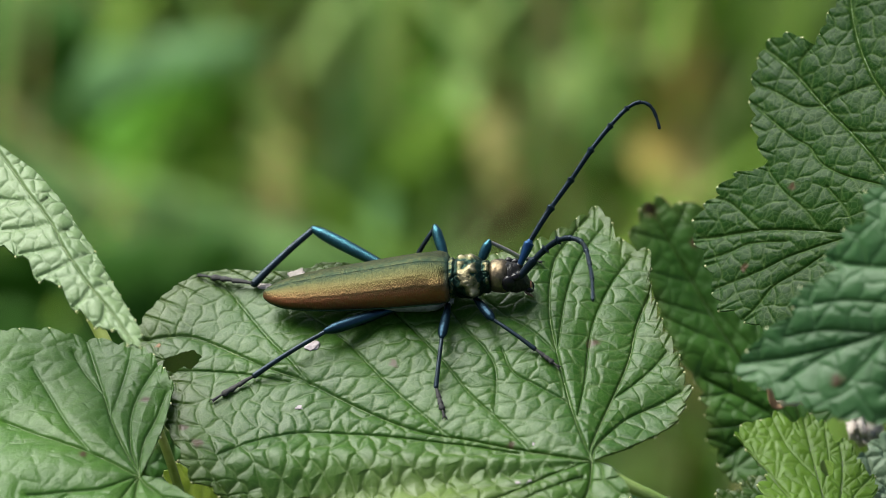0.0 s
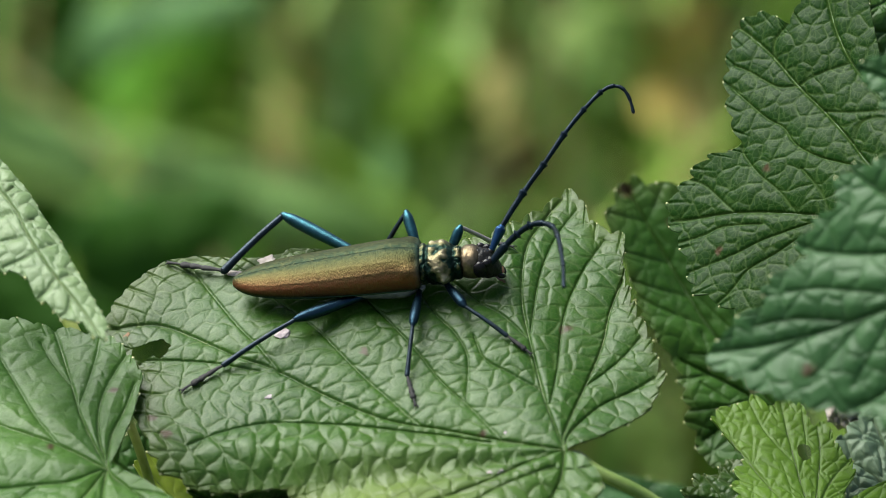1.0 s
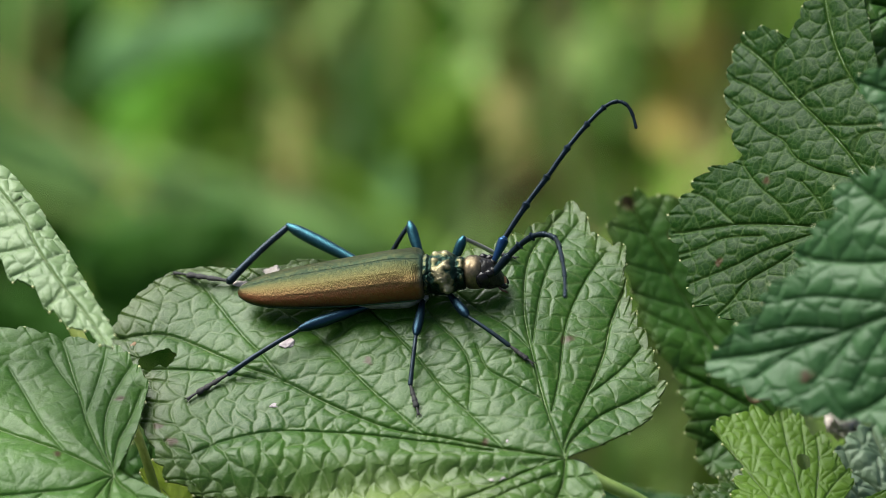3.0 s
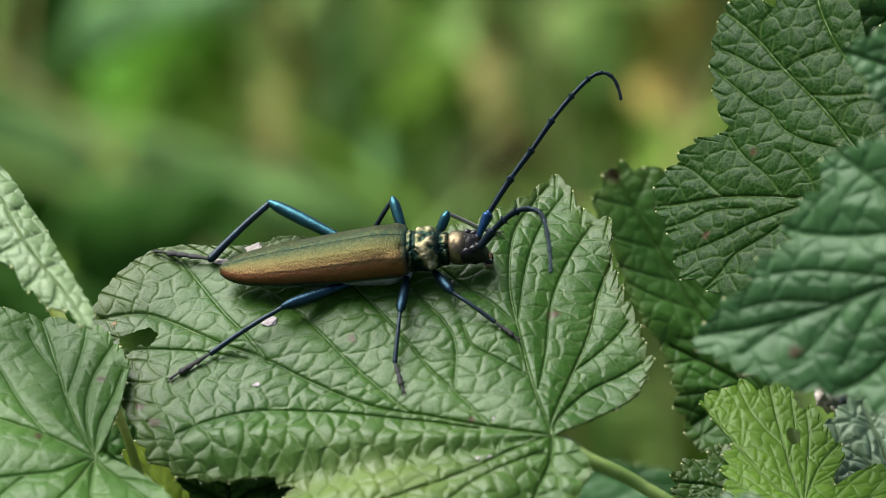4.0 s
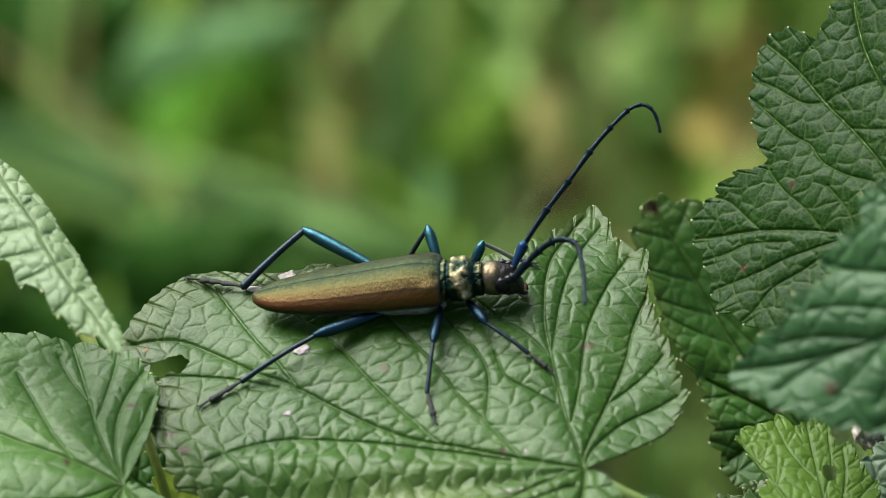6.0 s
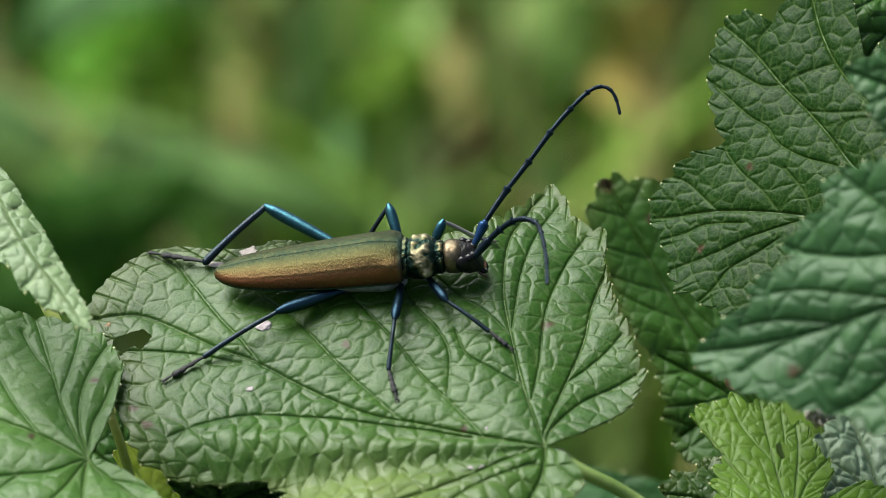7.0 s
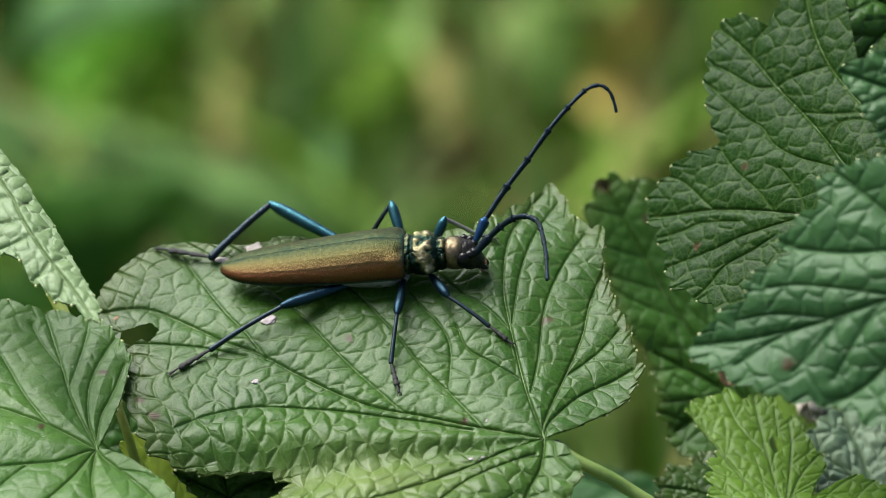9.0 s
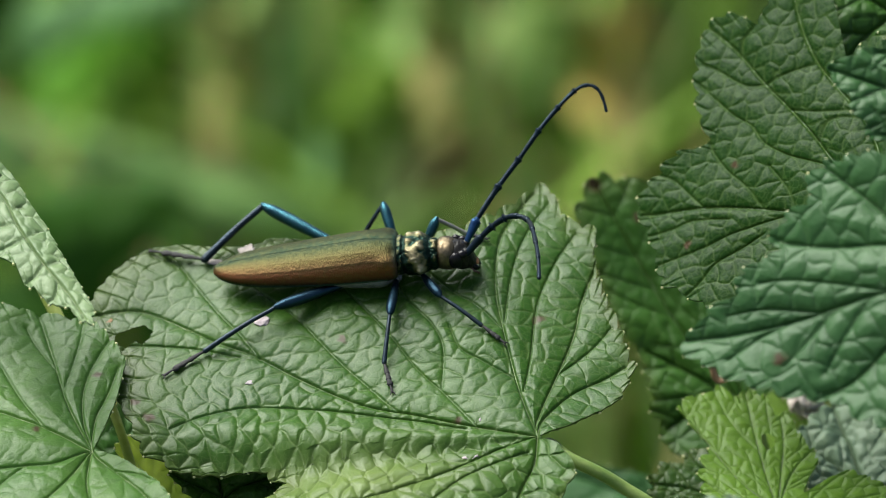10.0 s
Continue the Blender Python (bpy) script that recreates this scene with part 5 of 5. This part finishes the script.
# ---- withered bits among the right-hand leaves ----
def withered_flower(at, size, label):
    ob = tagged(new("withered_flower"), label, "flower")
    ob.location = at
    rng = random.Random(5)
    for k in range(6):
        a = k * 1.05 + rng.uniform(-0.2, 0.2)
        verts, faces = [], []
        for i in range(7):
            for j in range(6):
                t, w = i / 6, (j / 5 - 0.5) * math.sin(math.pi * min(0.95, i / 6 + 0.15))
                x, y = size * t * (1 - 0.35 * t) * (0.8 + 0.3 * noise.noise(Vector((k * 3.3, t * 2, 1.0)))), size * 0.9 * w
                z = size * (0.9 * t * t + 0.7 * noise.noise(Vector((t * 3, w * 4, k * 2.0))))
                verts.append((x * math.cos(a) - y * math.sin(a), z, x * math.sin(a) + y * math.cos(a)))
        for i in range(6):
            for j in range(5):
                q = i * 6 + j
                faces.append((q, q + 1, q + 7, q + 6))
        pet = part("petal", mesh_of("petal", verts, faces, PAPERY), ob)
        th = pet.modifiers.new("thickness", "SOLIDIFY")
        th.thickness = 0.0001
    v, f = tube([(0, 0, 0), (0.001, 0.007, -0.001), (0.004, 0.022, -0.04)], [0.0004, 0.0004, 0.0006], 8, 6)
    part("stalk", mesh_of("stalk", v, f, STALK), ob)
    return ob


withered_flower((0.0416, 0.0093, -0.0252), 0.0036, "withered whitish papery flower among the leaves")


def dry_bract(line, flake, label):
    """A curled brown bract with a papery scrap caught on it."""
    ob = tagged(new("dry_bract"), label, "bract")
    ob.location = line[0]
    q = [tuple(Vector(v) - Vector(line[0])) for v in line]
    v, f = tube(q, [0.0002, 0.0005, 0.0006, 0.0005, 0.0004, 0.0005, 0.0002], 10, 6, 0.4)
    part("stem", mesh_of("stem", v, f, DRY), ob)
    at = Vector(flake) - Vector(line[0])
    v, f = blob(tuple(at), (0.0011, 0.0006, 0.0006), 0.8, 3.0, 8, 12)
    part("scrap", mesh_of("scrap", v, f, PAPERY), ob, "pale papery scrap")
    return ob


dry_bract([(0.0305, 0.0079, -0.0174), (0.0309, 0.0073, -0.0185), (0.0313, 0.0066, -0.0198), (0.0318, 0.0064, -0.0202), (0.0326, 0.0065, -0.0199), (0.0336, 0.0069, -0.0193), (0.0344, 0.0065, -0.0199)], (0.0329, 0.0049, -0.0187), "curled dry brown bract among the leaves")

# ---- ground and the meadow behind ----
verts, faces, n = [], [], 60
for i in range(n + 1):
    for j in range(n + 1):
        u, v = (2 * i / n - 1), (2 * j / n - 1)
        x, y = math.copysign(abs(u) ** 3, u) * 400, math.copysign(abs(v) ** 3, v) * 400
        verts.append((x, y, -0.5 + 0.02 * noise.noise(Vector((x * 2, y * 2, 0))) * (abs(x) < 5)))
for i in range(n):
    for j in range(n):
        a = i * (n + 1) + j
        faces.append((a, a + n + 1, a + n + 2, a + 1))
tagged(new("ground", mesh_of("ground", verts, faces, SOIL)), "dark soil and moss under the plants", "ground", kind="structure")


def grass(name, count, x_range, y_range, tall, wide, mat, label, seed):
    rng = random.Random(seed)
    verts, faces = [], []
    for _ in range(count):
        if x_range:
            x, y = rng.gauss(sum(x_range) / 2, x_range[1] * 0.5), max(y_range[0] - 0.1, rng.gauss(sum(y_range) / 2, (y_range[1] - y_range[0]) * 0.3))
        else:
            a, r = rng.uniform(0, 6.28), 0.5 + abs(rng.gauss(0, 2.2))
            x, y = r * math.cos(a), r * math.sin(a)
        h, w, lean, turn = rng.uniform(*tall), rng.uniform(*wide), rng.uniform(0.0, 0.9), rng.uniform(0, 6.28)
        face = turn + rng.uniform(0.8, 2.2)
        b = len(verts)
        for k in range(6):
            t = k / 5
            cx, cy, cz = x + math.cos(turn) * lean * h * t * t, y + math.sin(turn) * lean * h * t * t, -0.505 + h * t * (1 - 0.25 * lean * t)
            ww = w * (1 - t) ** 0.6 * 0.5 + 0.0003
            verts.append((cx - math.cos(face) * ww, cy - math.sin(face) * ww, cz))
            verts.append((cx, cy + ww * 0.25, cz + ww * 0.1))
            verts.append((cx + math.cos(face) * ww, cy + math.sin(face) * ww, cz))
        for k in range(5):
            q = b + 3 * k
            faces.append((q, q + 1, q + 4, q + 3))
            faces.append((q + 1, q + 2, q + 5, q + 4))
    return tagged(new(name, mesh_of(name, verts, faces, mat)), label, "grass", kind="stuff")


grass("grass", 2600, (-1.2, 1.2), (0.85, 2.1), (0.08, 0.20), (0.006, 0.014), GRASS, "blurred green meadow grass behind the leaves", 2)
grass("grass", 700, (-1.0, 1.0), (0.8, 1.8), (0.08, 0.22), (0.006, 0.014), GRASS_PALE, "pale green blurred grass blades", 3)
grass("grass", 5000, None, None, (0.06, 0.20), (0.005, 0.012), GRASS, "green meadow grass all round the bush", 7)
grass("dry_grass", 420, (-0.9, 0.9), (0.6, 1.8), (0.10, 0.24), (0.003, 0.008), STRAW, "brown dry stalks among the grass", 4)


def herb_blade(foot, tip, wide, mat, label, arch=0.02):
    """A broad tapering blade with a keel, from foot to tip."""
    foot, tip = Vector(foot), Vector(tip)
    ob = tagged(new("herb_leaf"), label, "leaf", "broad leaves of the meadow")
    ob.location = foot
    d = tip - foot
    side = d.cross(Vector((0.05, 0.75, -0.45))).normalized()
    up = side.cross(d).normalized()
    verts, faces, rows = [], [], 24
    for i in range(rows + 1):
        t = i / rows
        w = wide * math.sin(math.pi * (0.06 + 0.93 * t)) ** 0.7
        for j in range(7):
            s = j / 6 - 0.5
            ripple = 0.004 * noise.noise(Vector((t * 6, s * 3, wide * 90)))
            verts.append(d * t + side * (w * s) + up * (arch * math.sin(math.pi * t) + abs(s) * w * 0.25 + ripple))
    for i in range(rows):
        for j in range(6):
            q = i * 7 + j
            faces.append((q, q + 1, q + 8, q + 7))
    bl = part("blade", mesh_of("blade", verts, faces, mat), ob)
    th = bl.modifiers.new("thickness", "SOLIDIFY")
    th.thickness = 0.0006
    v, f = tube([tuple(up * 0.0005), tuple(d * 0.5 + up * (arch + 0.0003)), tuple(d * 0.97)], [wide * 0.03, wide * 0.025, wide * 0.006], 8, 6)
    part("rib", mesh_of("rib", v, f, mat), ob)
    return ob


herb_blade((-0.207, 0.845, -0.412), (-0.058, 0.923, -0.394), 0.040, HERB_BLUISH, "broad bluish-green blurred leaf in the meadow")
herb_blade((-0.168, 0.898, -0.441), (-0.068, 0.925, -0.411), 0.034, HERB_BRIGHT, "bright green blurred leaf in the meadow")
herb_blade((-0.112, 0.863, -0.421), (-0.080, 0.899, -0.397), 0.036, HERB_BRIGHT, "bright green blurred leaf in the meadow")
herb_blade((-0.177, 0.726, -0.339), (-0.004, 0.760, -0.402), 0.024, HERB_PALE, "long pale green blurred blade across the meadow")
herb_blade((-0.156, 0.849, -0.447), (-0.145, 0.928, -0.385), 0.026, GRASS, "green upright blurred blade")
herb_blade((-0.027, 0.871, -0.450), (-0.036, 0.953, -0.422), 0.026, HERB_BLUISH, "pale green upright blurred blade")
herb_blade((-0.016, 0.885, -0.466), (-0.005, 0.943, -0.441), 0.018, GRASS, "olive green blurred blade")
herb_blade((-0.059, 0.911, -0.460), (-0.056, 0.983, -0.410), 0.022, STRAW, "brown upright dry blade in the meadow")
herb_blade((0.020, 0.917, -0.448), (0.019, 0.981, -0.413), 0.018, STRAW, "brown upright dry blade behind the beetle")
herb_blade((0.027, 0.874, -0.443), (0.024, 0.884, -0.425), 0.014, DRY, "dry brown curled leaf in the meadow")
herb_blade((0.022, 0.889, -0.436), (0.041, 0.899, -0.418), 0.022, HERB_BLUISH, "pale green blurred leaf behind the beetle")
herb_blade((0.087, 0.885, -0.466), (0.079, 0.962, -0.405), 0.020, STRAW, "brown upright dry blade behind the leaves")
herb_blade((0.058, 0.943, -0.441), (0.079, 0.972, -0.429), 0.024, STRAW, "brown upright dry blade behind the leaves")
herb_blade((0.079, 0.907, -0.424), (0.066, 0.916, -0.407), 0.012, DRY, "dry brown curled leaf in the meadow")
herb_blade((0.042, 0.893, -0.409), (0.041, 0.928, -0.385), 0.020, HERB_BLUISH, "green upright blurred blade")
herb_blade((-0.001, 0.948, -0.433), (-0.003, 0.985, -0.405), 0.024, HERB_BRIGHT, "green upright blurred blade")
herb_blade((0.091, 0.752, -0.502), (0.038, 0.766, -0.475), 0.050, GRASS_PALE, "pale green blurred leaf low in the meadow")
herb_blade((-0.198, 0.863, -0.380), (-0.110, 0.871, -0.364), 0.050, HERB_SHADE, "deep green leaf with shade in its colour, high in the meadow")
herb_blade((-0.020, 0.900, -0.437), (0.014, 0.911, -0.417), 0.030, GRASS, "olive green blurred leaf in the meadow")
herb_blade((0.010, 0.849, -0.449), (0.051, 0.857, -0.433), 0.030, GRASS_PALE, "olive green blurred leaf behind the beetle")
herb_blade((0.041, 0.889, -0.415), (0.065, 0.903, -0.389), 0.040, GRASS_PALE, "pale green blurred leaf high in the meadow")
herb_blade((0.012, 0.893, -0.409), (0.033, 0.912, -0.393), 0.030, HERB_PALE, "pale green blurred leaf high in the meadow")
herb_blade((-0.059, 0.747, -0.405), (-0.127, 0.756, -0.388), 0.035, HERB_SHADE, "deep green leaf with shade in its colour, behind the beetle")
herb_blade((-0.045, 0.745, -0.431), (-0.145, 0.763, -0.398), 0.040, HERB_SHADE, "deep green leaf with shade in its colour, low in the meadow")
herb_blade((-0.099, 0.601, -0.324), (-0.051, 0.627, -0.319), 0.030, HERB_SHADE, "deep green leaf with shade in its colour, behind the beetle")
herb_blade((-0.133, 0.578, -0.325), (-0.084, 0.593, -0.34), 0.026, HERB_SHADE, "deep green leaf with shade in its colour, low in the meadow")
herb_blade((0.019, 0.840, -0.411), (0.017, 0.870, -0.363), 0.015, STRAW_DULL, "olive brown dry stalk standing in the meadow")
herb_blade((0.070, 0.840, -0.403), (0.073, 0.870, -0.377), 0.017, DRY_WARM, "orange-brown withered blade in the meadow")
herb_blade((0.015, 0.800, -0.400), (0.040, 0.830, -0.409), 0.014, DRY_DARK, "dark brown rotten leaf low in the meadow")
herb_blade((-0.052, 0.860, -0.407), (-0.049, 0.890, -0.387), 0.012, STRAW_DULL, "brown dry blade among the herbs")
herb_blade((0.083, 0.840, -0.369), (0.082, 0.870, -0.363), 0.014, DRY_WARM, "orange-brown withered blade in the meadow")


def motions():
    """The long antenna sways a little in its socket, and the foremost leaf stirs; all else stays where it is."""
    base = far_antenna.matrix_basis.copy()
    sway = ((0.0, 1.22, -2.24, 0.95), (0.5, 0.66, -1.35, 0.79), (1.0, 1.02, -1.72, 0.52), (1.5, 0.08, -0.42, 0.59), (2.0, 0.17, -0.82, 1.08), (3.5, -0.31, 0.08, 0.68), (4.0, 0.50, -0.89, 0.33), (4.5, 0.15, -0.43, 0.41), (5.0, -0.23, -0.08, 0.76), (5.5, 0.03, -0.28, 0.46), (7.0, -0.58, 0.40, 0.80), (7.5, -0.18, -0.32, 1.09), (8.0, -0.40, -0.02, 1.12), (8.5, -0.47, 0.01, 1.26), (9.0, -0.31, -0.28, 1.38), (9.5, -0.31, -0.41, 1.61), (10.0, -0.47, -0.13, 1.51))
    walk(far_antenna, [(t, base @ pose(0, 0, 0, rx, ry, rz)) for t, rx, ry, rz in sway])
    rest = near_leaf.matrix_basis.copy()
    stir = ((0.0, 0.01, 0.02, 0.04), (0.5, 0.05, -0.04, -0.08), (1.0, -0.12, -0.03, -0.06), (1.5, 0.15, -0.05, -0.10), (2.0, -0.17, 0.08, 0.15), (3.5, -0.11, 0.04, 0.07), (4.0, -0.17, 0.03, 0.05), (4.5, -0.18, 0.02, 0.04), (5.0, -0.22, -0.00, -0.01), (5.5, -0.15, -0.03, -0.06), (7.0, 0.09, -0.05, -0.09), (7.5, 0.08, -0.04, -0.06), (8.0, 0.06, -0.01, -0.01), (8.5, 0.05, -0.02, -0.03), (9.0, 0.07, -0.02, -0.02), (9.5, 0.09, 0.00, 0.01), (10.0, 0.06, 0.04, 0.08))
    walk(near_leaf, [(t, pose(x * MM, y * MM, z * MM) @ rest) for t, x, y, z in stir])


motions()
